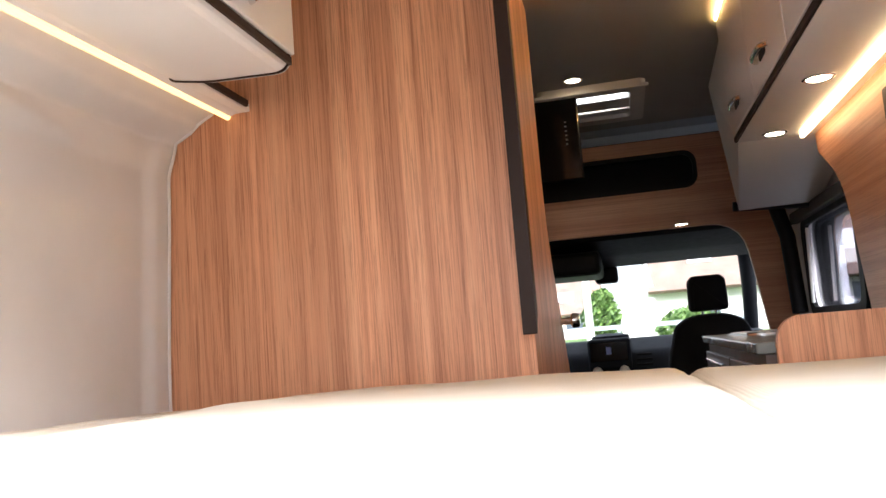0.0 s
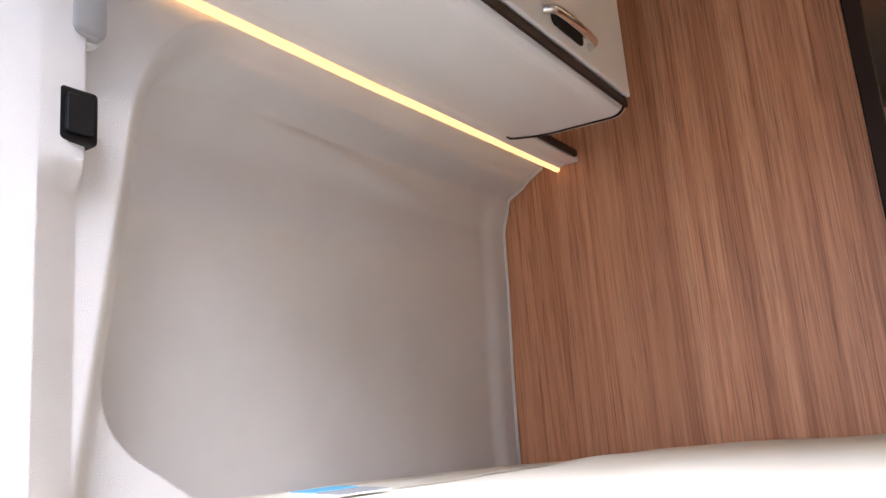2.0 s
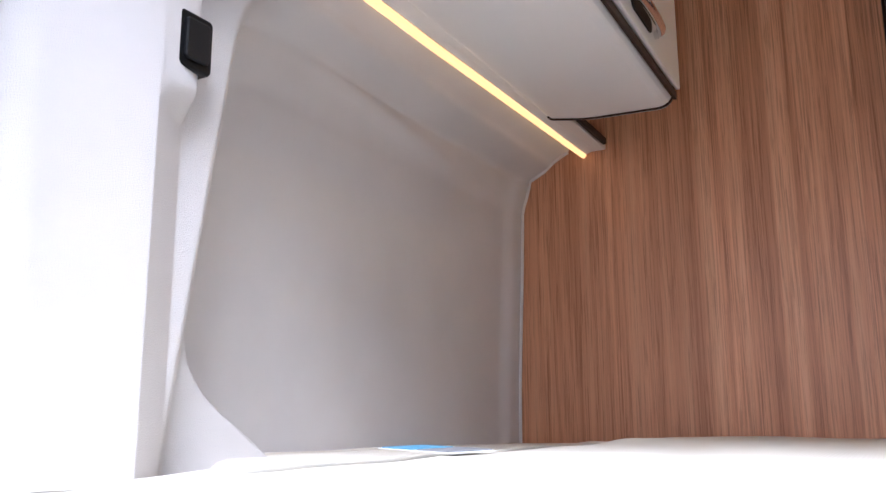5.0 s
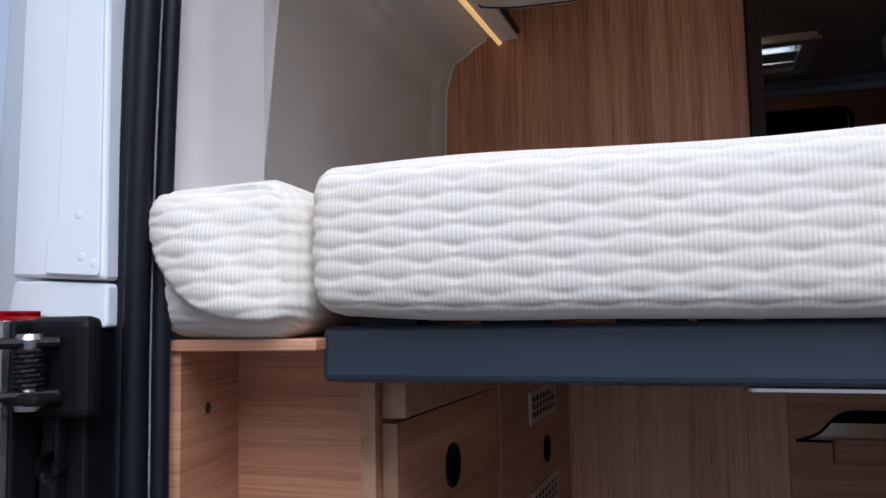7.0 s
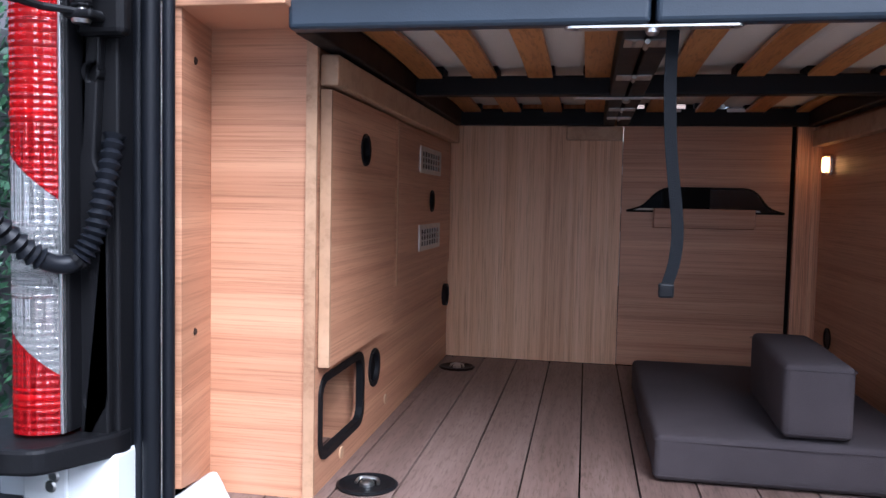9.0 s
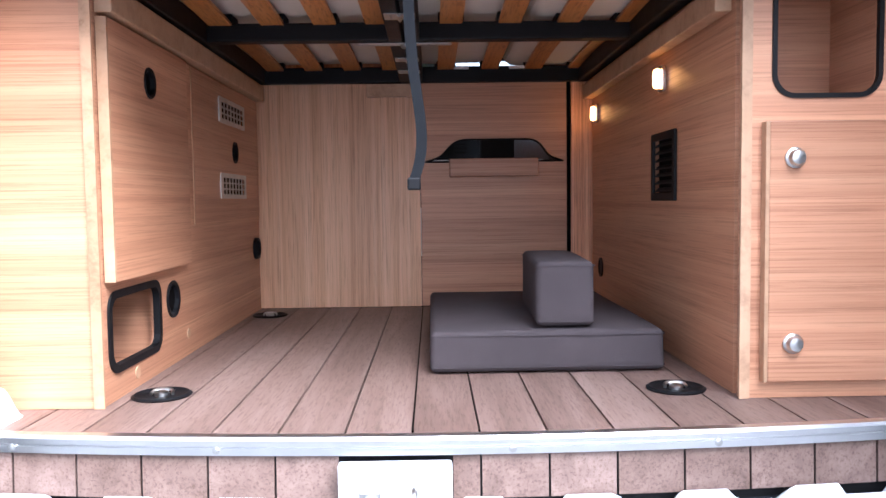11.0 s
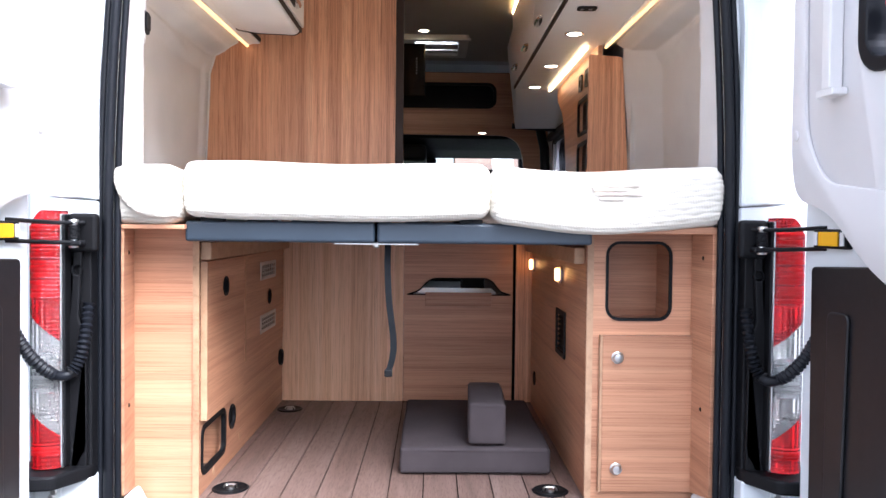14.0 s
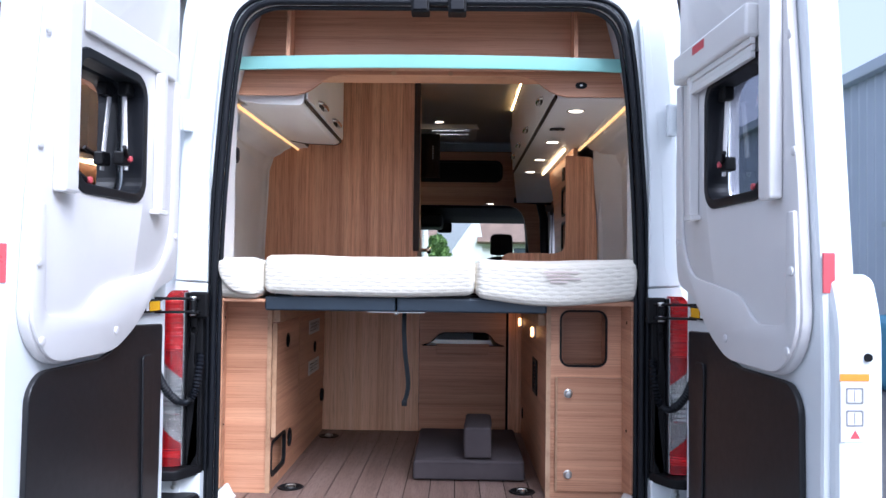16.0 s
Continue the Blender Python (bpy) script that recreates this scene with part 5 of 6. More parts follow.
# ==== rear corners: lamps, hinges, hoses ====
def corner(side):
    """Everything between the seal and the open door, on one side."""
    def sx(x):
        return x if side < 0 else mx(x)

    def put(name, bm, m, parent, label="", smooth=False):
        return part(name, flip(bm) if side > 0 else bm, m, parent, label, smooth)
    body = van
    b = plate([(-0.862, 0.845), (-0.742, 0.838), (-0.742, 1.3), (-0.70, 1.85), (-0.79, 1.85), (-0.850, 1.3)], [], "y", -0.070, 0.049, 0.004)
    put("upper_panel", b, M_BODY, body)
    put("raised_panel", plate(rounded([(-0.815, 0.847), (-0.746, 0.842), (-0.746, 1.3), (-0.712, 1.82), (-0.735, 1.82), (-0.785, 1.3), (-0.800, 0.90), (-0.812, 0.885)], 0.006), [], "y", -0.0735, 0.0033, 0.0015), M_BODY, body)
    put("lower_flap", plate(rounded([(-0.875, 0.79), (-0.84, 0.805), (-0.742, 0.79), (-0.742, 0.835), (-0.835, 0.841), (-0.862, 0.842)], 0.006), [], "y", -0.066, 0.045, 0.003), M_BODY, body)
    for x, z in ((-0.768, 0.862), (-0.772, 0.905), (-0.752, 0.855)):
        put("weld_dimple", lathe([(0.0045, 0.0), (0.0035, -0.0005), (0.001, -0.0007)], (x, -0.0736, z), "y", 12), M_BODY, body)
    put("lower_panel", box(-0.93, -0.745, -0.10, -0.021, -0.32, 0.135, 0.006), M_BODY, body)
    put("recess", box(-0.875, -0.748, -0.085, -0.021, 0.11, 0.789, 0.004), M_BLACK, body, "black plastic lamp recess")
    put("rib", plate(rounded([(-0.800, 0.13), (-0.755, 0.13), (-0.755, 0.50), (-0.775, 0.54), (-0.765, 0.72), (-0.790, 0.72), (-0.795, 0.56), (-0.812, 0.50)], 0.008), [circle(-0.776, 0.21, 0.015, 14), circle(-0.778, 0.66, 0.012, 14)], "y", -0.100, 0.016, 0.004), M_BLACK, body)
    put("step", plate(rounded([(-0.955, -0.21), (-0.80, -0.19), (-0.745, -0.09), (-0.745, -0.057), (-0.955, -0.057)], [0.04, 0.02, 0.02, 0, 0]), [], "z", 0.128, 0.036, 0.006), M_BLACK, body, "black bumper step under the lamp")
    put("lower_step", plate(rounded([(-1.02, -0.32), (-0.80, -0.30), (-0.745, -0.12), (-0.745, -0.06), (-1.02, -0.06)], 0.03), [], "z", -0.30, 0.365, 0.015), M_BLACK, body, "black rear bumper corner")
    for y0, z0 in ((-0.835, 0.10), (-0.862, 0.115), (-0.84, 0.085)):
        put("bolt", lathe([(0.011, 0), (0.011, -0.006), (0.006, -0.009)], (y0, -0.101, z0), "y", 12), M_ZINC, body)
    put("bracket", box(-0.885, -0.815, -0.108, -0.1005, 0.0, 0.126, 0.004), M_BODY, body)

    lamp = thing("tail_lamp", "tall tail lamp with red and clear lenses", "tail lamp", (sx(-0.85), -0.12, 0.45), "tail lamps")
    prof = rounded([(-0.805, -0.086), (-0.805, -0.132), (-0.835, -0.150), (-0.868, -0.148), (-0.890, -0.115), (-0.890, -0.086)], [0, 0.006, 0.02, 0.02, 0.02, 0], 4)
    cuts = [0.168, 0.285, 0.522, 0.810]

    def skew(x, k):
        return (-0.845 - x) * -0.85 if k in (1, 2) else 0.0
    names = (("lens_lower", M_RED, "red lower lens"), ("lens_middle", M_CLEAR, "clear middle lens"), ("lens_upper", M_RED, "red upper lens"))
    for k in range(3):
        bm = bmesh.new()
        lo = [bm.verts.new((x, y, cuts[k] + 0.001 + (skew(x, k) if side else 0) * -1.1)) for x, y in prof]
        hi = [bm.verts.new((x, y, cuts[k + 1] - 0.001 + skew(x, k + 1) * -1.1 - (0.05 * ease((-0.84 - x) / 0.05) if k == 2 else 0))) for x, y in prof]
        n = len(prof)
        for i in range(n):
            bm.faces.new((lo[i], lo[(i + 1) % n], hi[(i + 1) % n], hi[i]))
        bm.faces.new(lo); bm.faces.new(hi[::-1])
        nm, m, lb = names[k]
        put(nm, bm, m, lamp, lb)
        # reflector block inside the lens, ribbed
        z0, z1 = cuts[k] + 0.03 + (0.04 if k else 0), cuts[k + 1] - 0.035 - (0.0 if k == 2 else 0.03)
        rows_n = max(3, int((z1 - z0) / 0.016))
        bm = bmesh.new()
        for i in range(rows_n):
            zz = z0 + (z1 - z0) * i / rows_n
            box(-0.880, -0.813, -0.135 + 0.006 * (i % 2), -0.09, zz, zz + (z1 - z0) / rows_n * 0.82, 0.003, 1, bm)
        put("reflector", bm, M_REDBACK if k != 1 else M_REFLECTOR, lamp)
    put("edge", box(-0.8045, -0.800, -0.135, -0.126, 0.17, 0.80, 0.001), M_REFLECTOR, lamp, "silver lamp edge")
    put("housing", box(-0.8045, -0.796, -0.1255, -0.086, 0.17, 0.80, 0.003), M_BLACK, lamp, "black lamp housing")

    hinge = put("door_hinge", box(-0.797, -0.724, -0.112, -0.0855, 0.706, 0.803, 0.010, 3), M_BLACK, van, "black steel door hinge")
    put("pin", lathe([(0.011, -0.035), (0.013, -0.03), (0.009, -0.02), (0.009, 0.02), (0.013, 0.03), (0.011, 0.035)], (-0.772, -0.130, 0.752), "z", 14), M_ZINC, hinge, smooth=True)
    coil = [(-0.772 + 0.012 * math.cos(a), -0.130 + 0.012 * math.sin(a), 0.736 + 0.0006 * i) for i, a in enumerate(span(0, 16 * math.pi, 60))]
    put("spring", sweep(coil, 0.0025, 6), M_BLACK, hinge)
    for z in (0.779, 0.731):
        put("arm", sweep([(-0.752, -0.115, z), (-0.772, -0.138, z), (-0.80, -0.17, z), (-0.850, -0.30, z + 0.006)], 0.005, 8), M_BLACK, hinge)
    put("knuckle", box(-0.790, -0.748, -0.145, -0.1125, 0.722, 0.733, 0.004), M_BLACK, hinge)
    h2 = put("upper_hinge", box(-0.835, -0.80, -0.105, -0.0755, 1.40, 1.52, 0.006), M_BODY, van)
    put("pin", lathe([(0.010, -0.055), (0.010, 0.055)], (-0.842, -0.112, 1.46), "z", 12), M_BODY, h2)

    path = smoothline([(-0.752, -0.088, 0.575), (-0.752, -0.112, 0.50), (-0.762, -0.125, 0.435), (-0.785, -0.140, 0.402), (-0.815, -0.17, 0.415), (-0.838, -0.22, 0.465), (-0.848, -0.262, 0.52)], 22)
    rad = [0.0135 + 0.0028 * math.cos(i * 2 * math.pi / 4) if not 58 < i < 84 else 0.0125 for i in range(len(path))]
    hose = thing("cable_hose", "black corrugated cable hose between body and door", "hose", (sx(-0.79), -0.2, 0.4), "cable hoses")
    put("hose", sweep(path, rad, 12), M_RUBBER, hose, smooth=True)
    put("collar", sweep([path[57], path[60]], 0.0175, 14), M_BLACK, hose)


corner(-1)
corner(1)


# ==== rear doors, standing open ====
def rear_door(side, label):
    """s runs from the hinge to the free edge, o outwards from the inner face."""
    ax, ay, bx, by = 1.000, -0.25, 1.050, -1.05
    ln = math.hypot(bx - ax, by - ay)
    dx, dy = (bx - ax) / ln, (by - ay) / ln

    def place(s, o, z):
        x, y = ax + dx * s - dy * o, ay + dy * s + dx * o
        return (mx(x) if side < 0 else x, y, z)

    def put(name, bm, m, parent, lb="", smooth=False):
        for v in bm.verts:
            v.co = place(v.co.x, v.co.y, v.co.z)
        return part(name, bm, m, parent, lb, smooth)
    d = thing("rear_door", label, "van door", place(0.4, 0, 0.0), "rear doors")
    win = rrect(0.215, 0.635, 1.105, 1.500, 0.07)
    shell = rounded([(-0.05, -0.2), (0.86, -0.2), (0.875, 0.75), (0.84, 1.1), (0.78, 1.75), (0.70, 2.08), (0.02, 2.08), (-0.045, 1.6), (-0.05, 1.0)], [0, 0.05, 0.2, 0.3, 0.4, 0.2, 0.1, 0.2, 0.2])
    put("shell", plate(shell, [win], "y", 0.012, 0.085, 0.012), M_BODY, d)
    put("outer_edge", plate(rounded([(0.84, -0.2), (0.905, -0.2), (0.905, 0.78), (0.872, 0.88), (0.84, 0.90)], [0, 0.02, 0.05, 0.04, 0]), [], "y", 0.030, 0.11, 0.015), M_BODY, d)
    trim = rounded([(-0.045, 2.02), (-0.045, 0.95), (-0.02, 0.845), (0.12, 0.815), (0.26, 0.70), (0.40, 0.632), (0.74, 0.630), (0.835, 0.74), (0.815, 1.05), (0.765, 1.45), (0.70, 2.02)],
                   [0.1, 0.1, 0.06, 0.06, 0.06, 0.06, 0.08, 0.08, 0.2, 0.2, 0.1])
    put("trim", plate(trim, [win], "y", -0.018, 0.029, 0.009), M_TRIM, d, "grey-white moulded door trim", True)
    border = rounded([(-0.042, 1.55), (-0.042, 0.95), (-0.018, 0.85), (0.12, 0.82), (0.26, 0.705), (0.40, 0.638), (0.735, 0.636), (0.828, 0.742), (0.808, 1.05), (0.77, 1.05), (0.765, 0.765), (0.59, 0.755), (0.49, 0.835), (0.10, 0.885), (0.02, 1.0), (0.0, 1.55)],
                     [0, .05, .05, .06, .06, .06, .08, .08, 0, 0, 0.04, .05, .06, .06, .06, 0])
    put("trim_border", plate(border, [], "y", -0.030, 0.013, 0.006), M_TRIM, d, "raised border of the door trim", True)
    for s, z in ((-0.02, 1.35), (-0.015, 1.0), (0.40, 0.70), (0.78, 0.70), (0.80, 0.90), (0.79, 1.2), (0.77, 1.5)):
        put("clip", lathe([(0.012, 0), (0.012, -0.004), (0.007, -0.006)], (s, -0.030 if z < 1.05 else -0.0185, z), "y", 14), M_TRIM, d)
    low = rounded([(0.018, 0.695), (0.25, 0.705), (0.27, 0.69), (0.40, 0.620), (0.74, 0.618), (0.79, 0.57), (0.80, -0.1), (0.03, -0.1)], [0.015, 0.02, 0.02, 0.05, 0.05, 0.04, 0.03, 0.03])
    put("lower_panel", plate(low, [], "y", -0.006, 0.017, 0.004), M_PANEL, d, "black lower door panel")
    put("pressing", plate(rounded([(0.10, 0.60), (0.18, 0.60), (0.16, -0.05), (0.10, -0.05)], 0.02), [], "y", -0.014, 0.0075, 0.004), M_PANEL, d)
    am = put("amber_unit", plate(rrect(0.022, 0.155, 0.738, 0.782, 0.006), [], "y", -0.004, 0.015, 0.002), M_BLACK, d, "black holder of the amber reflector")
    put("amber_lens", plate(rrect(0.05, 0.125, 0.744, 0.776, 0.003), [], "y", -0.009, 0.0045, 0.001), M_YELLOW, am, "amber lens")
    for s in (0.032, 0.138):
        put("white_clip", plate(rrect(s - 0.006, s + 0.008, 0.745, 0.775, 0.002), [], "y", -0.007, 0.0025), M_PAPER, am)
    put("red_reflector", box(0.862, 0.868, 0.014, 0.044, 0.848, 0.945, 0.002), M_REDTAPE, d, "red reflector strip")
    # window
    w = put("window_seal", plate(rrect(0.205, 0.645, 1.095, 1.510, 0.078), [rrect(0.235, 0.615, 1.125, 1.480, 0.055)], "y", -0.024, 0.07, 0.004), M_RUBBER, d, "black window frame")
    pn = put("pane", plate(rrect(0.225, 0.625, 1.115, 1.490, 0.06), [], "y", 0.055, 0.006), M_TINT, w, "tinted window pane")
    pn.visible_shadow = False
    for s in (0.262, 0.590):
        put("stay", sweep([(s, 0.03, 1.45), (s + (0.01 if s < 0.4 else -0.01), 0.015, 1.20)], 0.007, 8), M_WHITE, w, "white window stay")
    for s, z in ((0.29, 1.235), (0.275, 1.46)):
        put("latch", box(s - 0.028, s + 0.02, 0.005, 0.04, z - 0.022, z + 0.022, 0.006), M_BLACK, w)
    put("latch_lever", sweep([(0.27, 0.01, 1.235), (0.335, -0.01, 1.265)], 0.007, 8), M_BLACK, w)
    put("latch_button", lathe([(0.010, 0), (0.010, -0.008), (0.006, -0.010)], (0.275, 0.004, 1.235), "y", 12), M_REDTAPE, w, "red release button")
    put("latch_lever", sweep([(0.48, 0.02, 1.135), (0.60, 0.01, 1.165)], 0.009, 8), M_BLACK, w)
    put("latch_button", lathe([(0.010, 0), (0.010, -0.008), (0.006, -0.010)], (0.50, 0.012, 1.142), "y", 12), M_REDTAPE, w, "red release button")
    # blind frame
    deep = -0.060 if side > 0 else -0.034
    fr = put("blind_cassette", box(0.012, 0.60, deep, -0.0185, 1.545, 1.640, 0.008), M_WHITE, d, "white roller-blind cassette")
    if side > 0:
        put("warning_sticker", box(0.20, 0.30, -0.0615, -0.0603, 1.60, 1.628), M_REDTAPE, fr, "red and white sticker")
        for i in range(3):
            put("blind_fold", box(0.11, 0.60, -0.046 + 0.005 * (i % 2), -0.030, 1.485 + 0.02 * i, 1.504 + 0.02 * i, 0.003), M_WHITE, fr)
    put("blind_rail", box(0.118, 0.150, -0.050, -0.0185, 1.085, 1.545, 0.004), M_WHITE, d, "white blind guide rail")
    put("blind_rail", box(0.665, 0.735, -0.055, -0.0185, 1.085, 1.66, 0.008), M_WHITE, d, "white blind guide rail")
    put("rail_foot", box(0.105, 0.17, -0.054, -0.0185, 1.068, 1.084, 0.003), M_WHITE, d)
    if side > 0:
        put("label_sheet", box(0.9055, 0.907, 0.034, 0.100, 0.505, 0.66), M_PAPER, d, "white loading label with orange head")
        put("label_head", box(0.9072, 0.908, 0.032, 0.102, 0.645, 0.662), M_ORANGE, d)
        for z in (0.612, 0.560):
            m = put("label_mark", plate(rrect(0.046, 0.088, z - 0.020, z + 0.018, 0.004), [rrect(0.050, 0.084, z - 0.016, z + 0.014, 0.003)], "x", 0.9072, 0.0008), M_INK, d)
            put("label_line", box(0.9072, 0.908, 0.066, 0.068, z - 0.014, z + 0.012), M_INK, m)
        put("label_mark", plate([(0.056, 0.512), (0.080, 0.512), (0.068, 0.532)], [], "x", 0.9072, 0.0008), M_REDTAPE, d)
        put("grommet", lathe([(0.010, 0.0), (0.009, 0.006)], (0.9055, 0.10, 0.70), "x", 14), M_BLACK, d)


rear_door(1, "white rear van door standing open, window with blind cassette")
rear_door(-1, "white rear van door standing open, tinted window and trim")


# ==== outside ====
def leaves(name, boxes, count, size, material, label, category, seed):
    rnd = random.Random(seed)
    verts, faces = [], []
    for bx in boxes:
        for _ in range(count):
            p = Vector([rnd.uniform(bx[2 * i], bx[2 * i + 1]) for i in range(3)])
            if len(bx) > 6:
                c = Vector([(bx[2 * i] + bx[2 * i + 1]) / 2 for i in range(3)])
                h = Vector([(bx[2 * i + 1] - bx[2 * i]) / 2 for i in range(3)])
                q = Vector([rnd.gauss(0, 1) for _ in range(3)]).normalized() * rnd.uniform(0.72, 1.0) * (1 + 0.18 * noise.noise(p * 2))
                p = c + Vector([q[i] * h[i] for i in range(3)])
            s = size * rnd.uniform(0.6, 1.3)
            a = Vector([rnd.gauss(0, 1) for _ in range(3)]).normalized()
            t = a.orthogonal().normalized()
            t2 = a.cross(t)
            k = len(verts)
            verts += [p - t * s, p + t2 * s * 0.45, p + t * s, p - t2 * s * 0.45]
            faces.append((k, k + 1, k + 2, k + 3))
    me = bpy.data.meshes.new(name)
    me.from_pydata([tuple(v) for v in verts], [], faces)
    me.materials.append(material)
    return tagged(new(name, me), label, category, kind="stuff")


leaves("ivy_hedge", [(-3.15, -2.95, -2.0, 7.0, GROUND, 1.42)], 24000, 0.034, M_IVY, "dense dark green ivy hedge on a fence", "hedge", 5)
tagged(part("hedge_fence", box(-3.19, -3.16, -2.1, 7.1, GROUND, 1.35), M_DARKWALL), "dark fence behind the ivy hedge", "fence")
hall = thing("hall_building", "blue-grey corrugated metal hall across the yard", "building", (7.4, 4.0, GROUND))
bm = bmesh.new()
prof, y, k = [], -9.0, 0
while y < 24:
    for o, w in ((0.0, 0.10), (0.045, 0.03), (0.045, 0.10), (0.0, 0.03)):
        prof.append((6.9 + o, y))
        y += w
ring0 = [bm.verts.new((x, yy, GROUND + 0.3)) for x, yy in prof]
ring1 = [bm.verts.new((x, yy, 4.15)) for x, yy in prof]
for i in range(len(prof) - 1):
    bm.faces.new((ring0[i], ring0[i + 1], ring1[i + 1], ring1[i]))
part("cladding", bm, M_HALL, hall)
part("plinth", box(6.95, 7.2, -9, 24, GROUND, GROUND + 0.32), M_DARKWALL, hall)
part("roof", box(6.75, 16, -9.2, 24.2, 4.15, 4.35, 0.02), M_HALL, hall)
for y0 in (-3.0, 2.0, 7.0, 12.0):
    w = part("window", box(6.80, 6.99, y0, y0 + 2.2, 1.75, 2.7, 0.01), M_PANE, hall)
    part("sill", box(6.74, 6.80, y0 - 0.05, y0 + 2.25, 1.66, 1.745), M_RAIL, w)
dark = thing("dark_building", "dark brick building with flat eaves beyond the hedge", "building", (-8.0, 3.0, GROUND))
part("wall", box(-8.0, -6.2, 7, 18, GROUND, 4.2), M_DARKWALL, dark)
part("roof", box(-8.2, -6.0, 6.8, 18.2, 4.2, 4.45), M_TILEROOF, dark)
for y0 in (8, 11.5, 15):
    w = part("window", box(-6.24, -6.17, y0, y0 + 1.4, 0.6, 2.2), M_PANE, dark)
    part("frame", plate(rrect(y0 - 0.06, y0 + 1.46, 0.54, 2.26, 0.01), [rrect(y0, y0 + 1.4, 0.6, 2.2, 0.01)], "x", -6.17, 0.04), M_WHITE, w)


TERRACE = 0.55


def house(cx, y, w, depth, eaves, ridge, gable, label):
    h = thing("house", label, "house", (cx, y, GROUND), "houses")
    z0 = TERRACE
    if gable:
        part("wall", plate([(cx - w / 2, z0), (cx + w / 2, z0), (cx + w / 2, eaves), (cx, ridge), (cx - w / 2, eaves)], [], "y", y, depth), M_RENDER, h)
        for s in (-1, 1):
            bm = bmesh.new()
            vs = [bm.verts.new(p) for p in ((cx, y - 0.3, ridge + 0.06), (cx, y + depth, ridge + 0.06), (cx + s * (w / 2 + 0.3), y + depth, eaves - 0.1), (cx + s * (w / 2 + 0.3), y - 0.3, eaves - 0.1))]
            bm.faces.new(vs)
            part("roof", solid(bm, 0.12), M_TILEROOF, h)
    else:
        part("wall", box(cx - w / 2, cx + w / 2, y, y + depth, z0, eaves), M_RENDER, h)
        for y0, y1 in ((y - 0.4, y + depth / 2), (y + depth + 0.4, y + depth / 2)):
            bm = bmesh.new()
            vs = [bm.verts.new(p) for p in ((cx - w / 2 - 0.2, y0, eaves - 0.1), (cx + w / 2 + 0.2, y0, eaves - 0.1), (cx + w / 2 + 0.2, y1, ridge), (cx - w / 2 - 0.2, y1, ridge))]
            bm.faces.new(vs)
            part("roof", solid(bm, 0.12), M_TILEROOF, h)
        for i in range(3):
            x = cx - w / 2 + 1.6 + i * (w - 3.2) / 2
            b = box(x - 0.4, x + 0.4, -0.5, 0.5, 0, 0.08)
            ang = math.atan2(ridge - eaves, depth / 2)
            bmesh.ops.rotate(b, verts=b.verts, cent=(x, 0, 0), matrix=Matrix.Rotation(ang, 3, "X"))
            bmesh.ops.translate(b, verts=b.verts, vec=(0, y + depth * 0.2, eaves + (ridge - eaves) * 0.45))
            part("roof_window", b, M_WHITE, h)
    for i in range(3):
        x = cx - w * 0.3 + i * w * 0.3
        for zc in (1.35,):
            wdw = part("window", plate(rrect(x - 0.5, x + 0.5, zc - 0.55, zc + 0.55, 0.02), [], "y", y - 0.03, 0.03), M_WHITE, h)
            part("pane", plate(rrect(x - 0.42, x + 0.42, zc - 0.47, zc + 0.47, 0.02), [], "y", y - 0.035, 0.0045), M_PANE, wdw)
    return h


h1 = house(5.2, 27, 8.1, 5, 2.15, 4.6, False, "white house with a brown tiled roof and roof windows")
part("gable_wing", plate([(0.0, TERRACE), (1.14, TERRACE), (1.14, 2.2), (0.98, 3.1), (0.0, 1.7)], [], "y", 26.8, 4.0), M_RENDER, h1)
house(-4.2, 40, 6.0, 6, 1.9, 3.6, False, "distant house with a brown tiled roof")
house(-14.0, 34, 9.0, 7, 3.0, 5.2, False, "broad house with a brown tiled roof")
structure("lawn", box(-40, 40, 13.1, 70, GROUND - 0.1, TERRACE), M_GRASS, "green lawn before the houses", category="grass")
leaves("round_bush", [(0.8, 2.4, 18.4, 19.8, TERRACE - 0.3, 1.33, 1)], 2200, 0.07, M_BUSH, "clipped light green bush on the lawn", "bush", 8)
tr = thing("garden_tree", "leafy light green young tree by the railing", "tree", (-0.4, 20, TERRACE))
part("trunk", sweep([(-0.4, 20, TERRACE), (-0.38, 20, 0.9), (-0.4, 20, 1.4)], [0.12, 0.09, 0.05], 8), M_BROWN, tr)
cr = leaves("crown", [(-0.95, 0.05, 19.4, 20.6, 0.75, 1.75, 1), (-0.7, -0.1, 19.6, 20.4, 1.3, 1.98, 1)], 1600, 0.07, M_BUSH, "", "", 9)
for key in ("label", "category", "kind"):
    if key in cr:
        del cr[key]
cr.parent = tr
cr.location = -Vector(tr.location)
fence = thing("railing", "grey metal railing along the road", "railing", (0, 13, TERRACE))
for z in (0.96, 0.60):
    part("rail", box(-9, 12, 13.15, 13.2, z, z + 0.07), M_RAIL, fence)
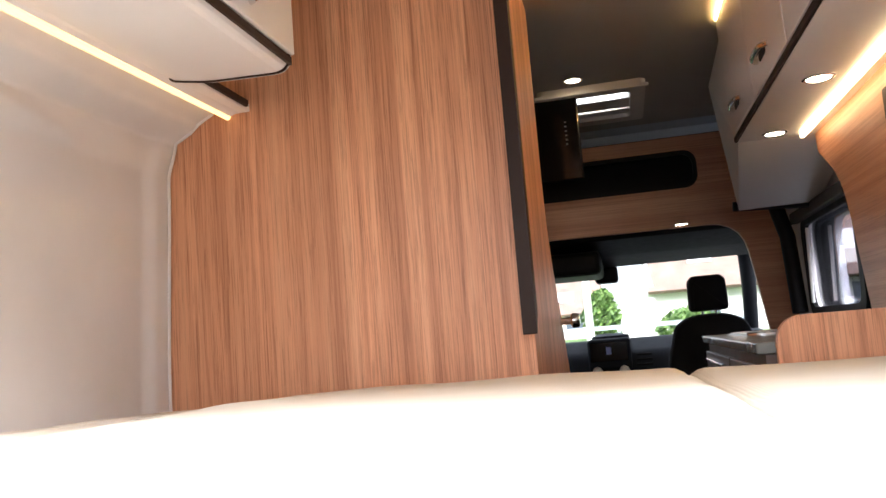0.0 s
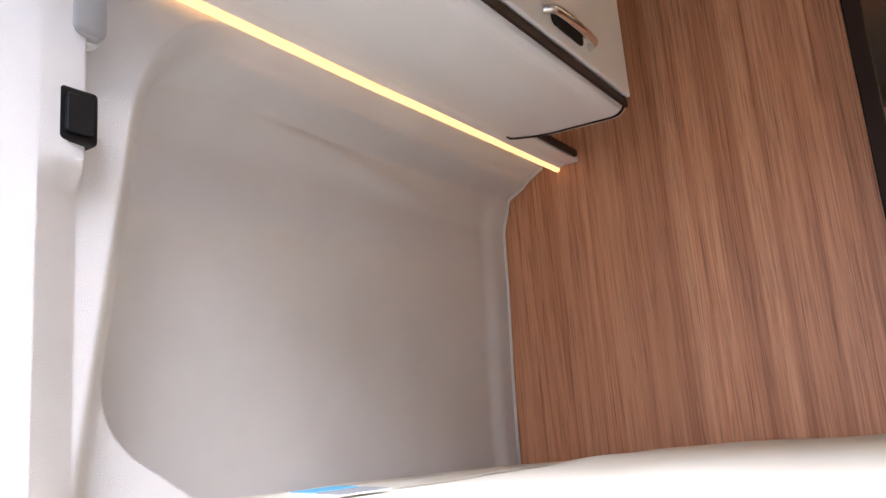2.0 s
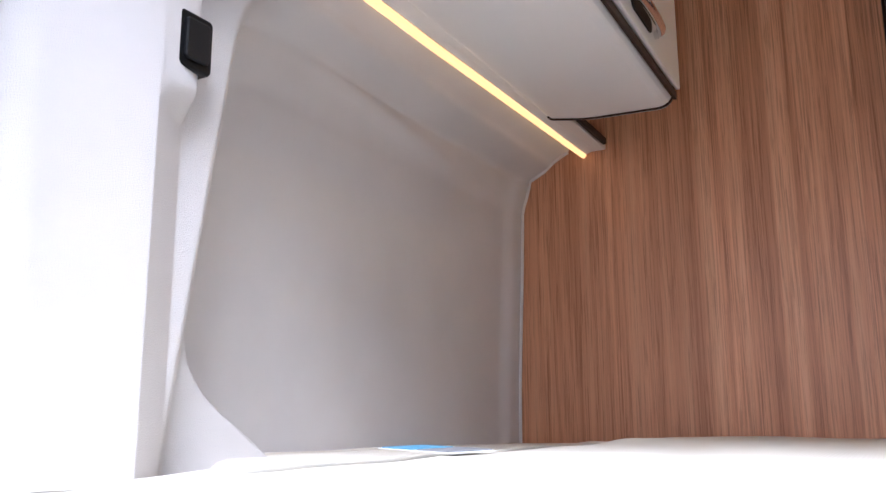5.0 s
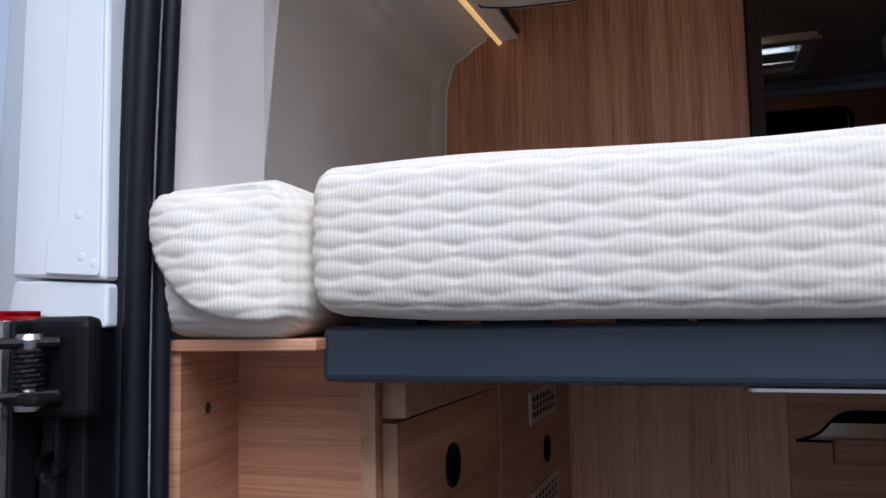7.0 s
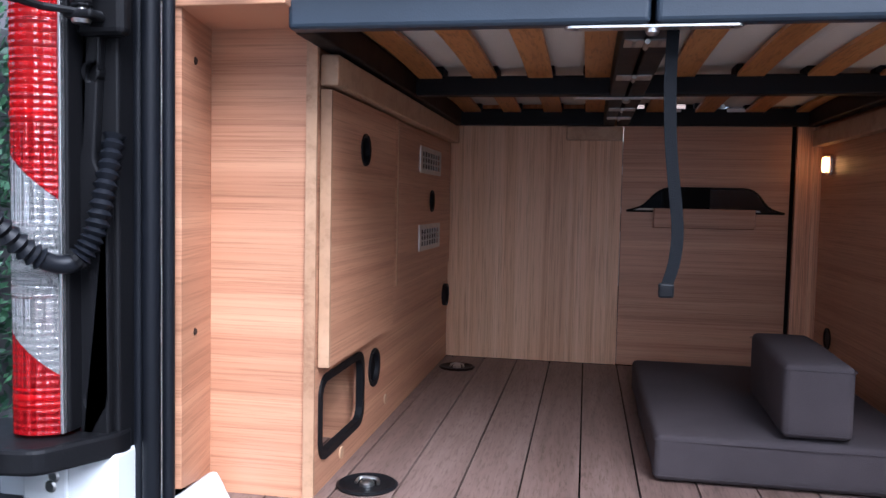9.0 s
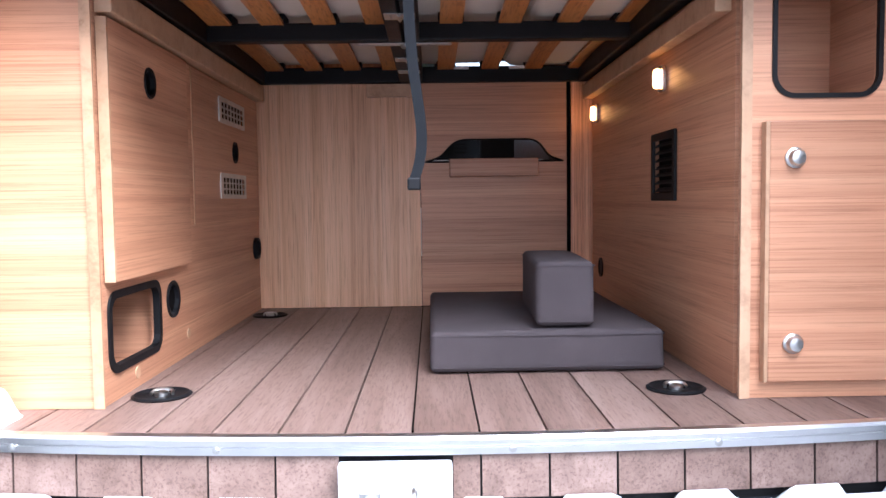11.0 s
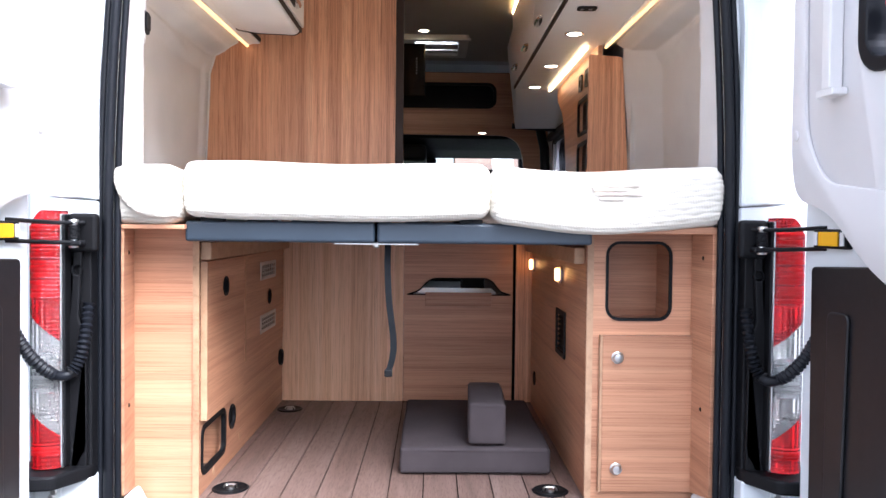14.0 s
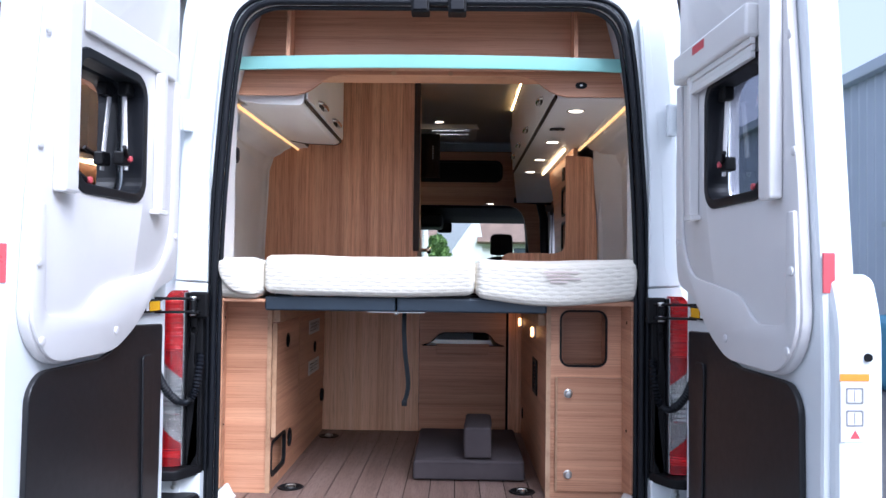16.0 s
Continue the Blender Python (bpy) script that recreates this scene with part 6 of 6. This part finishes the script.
for i in range(22):
    part("post", box(-9 + i, -8.95 + i, 13.15, 13.2, TERRACE, 0.97), M_RAIL, fence)
lp = thing("lamp_post", "pale concrete lamp post", "lamp post", (-0.62, 17, TERRACE))
part("pole", sweep([(-0.62, 17, TERRACE), (-0.62, 17, 4.0)], [0.09, 0.06], 10), M_RENDER, lp)
part("head", box(-0.72, -0.1, 16.9, 17.1, 4.0, 4.12, 0.03), M_RAIL, lp)
tagged(part("blue_tarpaulin", box(6.0, 6.7, 7.2, 8.6, GROUND, 0.35, 0.15, 4), M_BLUE), "pale blue tarpaulin bundle by the hall", "tarpaulin")

# ==== floor planks ====
PITCH, FIRST = 0.1025, 0.0935
for i in range(-9, 9):
    x0, x1 = FIRST + i * PITCH + 0.0018, FIRST + (i + 1) * PITCH - 0.0018
    x0, x1 = max(x0, -0.70), min(x1, 0.862)
    if x1 - x0 < 0.01:
        continue
    bm = bmesh.new()
    lo = [bm.verts.new(p) for p in ((x0, sill(x0) + 0.008, -0.006), (x1, sill(x1) + 0.008, -0.006), (x1, BY - 0.002, -0.006), (x0, BY - 0.002, -0.006))]
    hi = [bm.verts.new((v.co.x, v.co.y, 0.0)) for v in lo]
    bm.faces.new(hi)
    for j in range(4):
        bm.faces.new((lo[j], lo[(j + 1) % 4], hi[(j + 1) % 4], hi[j]))
    part("plank", bm, M_PLANK, floor)
    if x0 < -0.117 < x1:
        x1 = -0.119
    if x0 < 0.05 < x1:
        x0 = 0.052
    if x1 < -0.117 or x0 > 0.05:
        bm = bmesh.new()
        f = [bm.verts.new(p) for p in ((x0, sill(x0) - 0.001, -0.027), (x1, sill(x1) - 0.001, -0.027), (x1, sill(x1) - 0.004, -0.092), (x0, sill(x0) - 0.004, -0.092))]
        bk = [bm.verts.new((v.co.x, v.co.y + 0.005, v.co.z)) for v in f]
        bm.faces.new(f)
        for j in range(4):
            bm.faces.new((f[j], f[(j + 1) % 4], bk[(j + 1) % 4], bk[j]))
        part("riser_plank", bm, M_PLANK, floor)
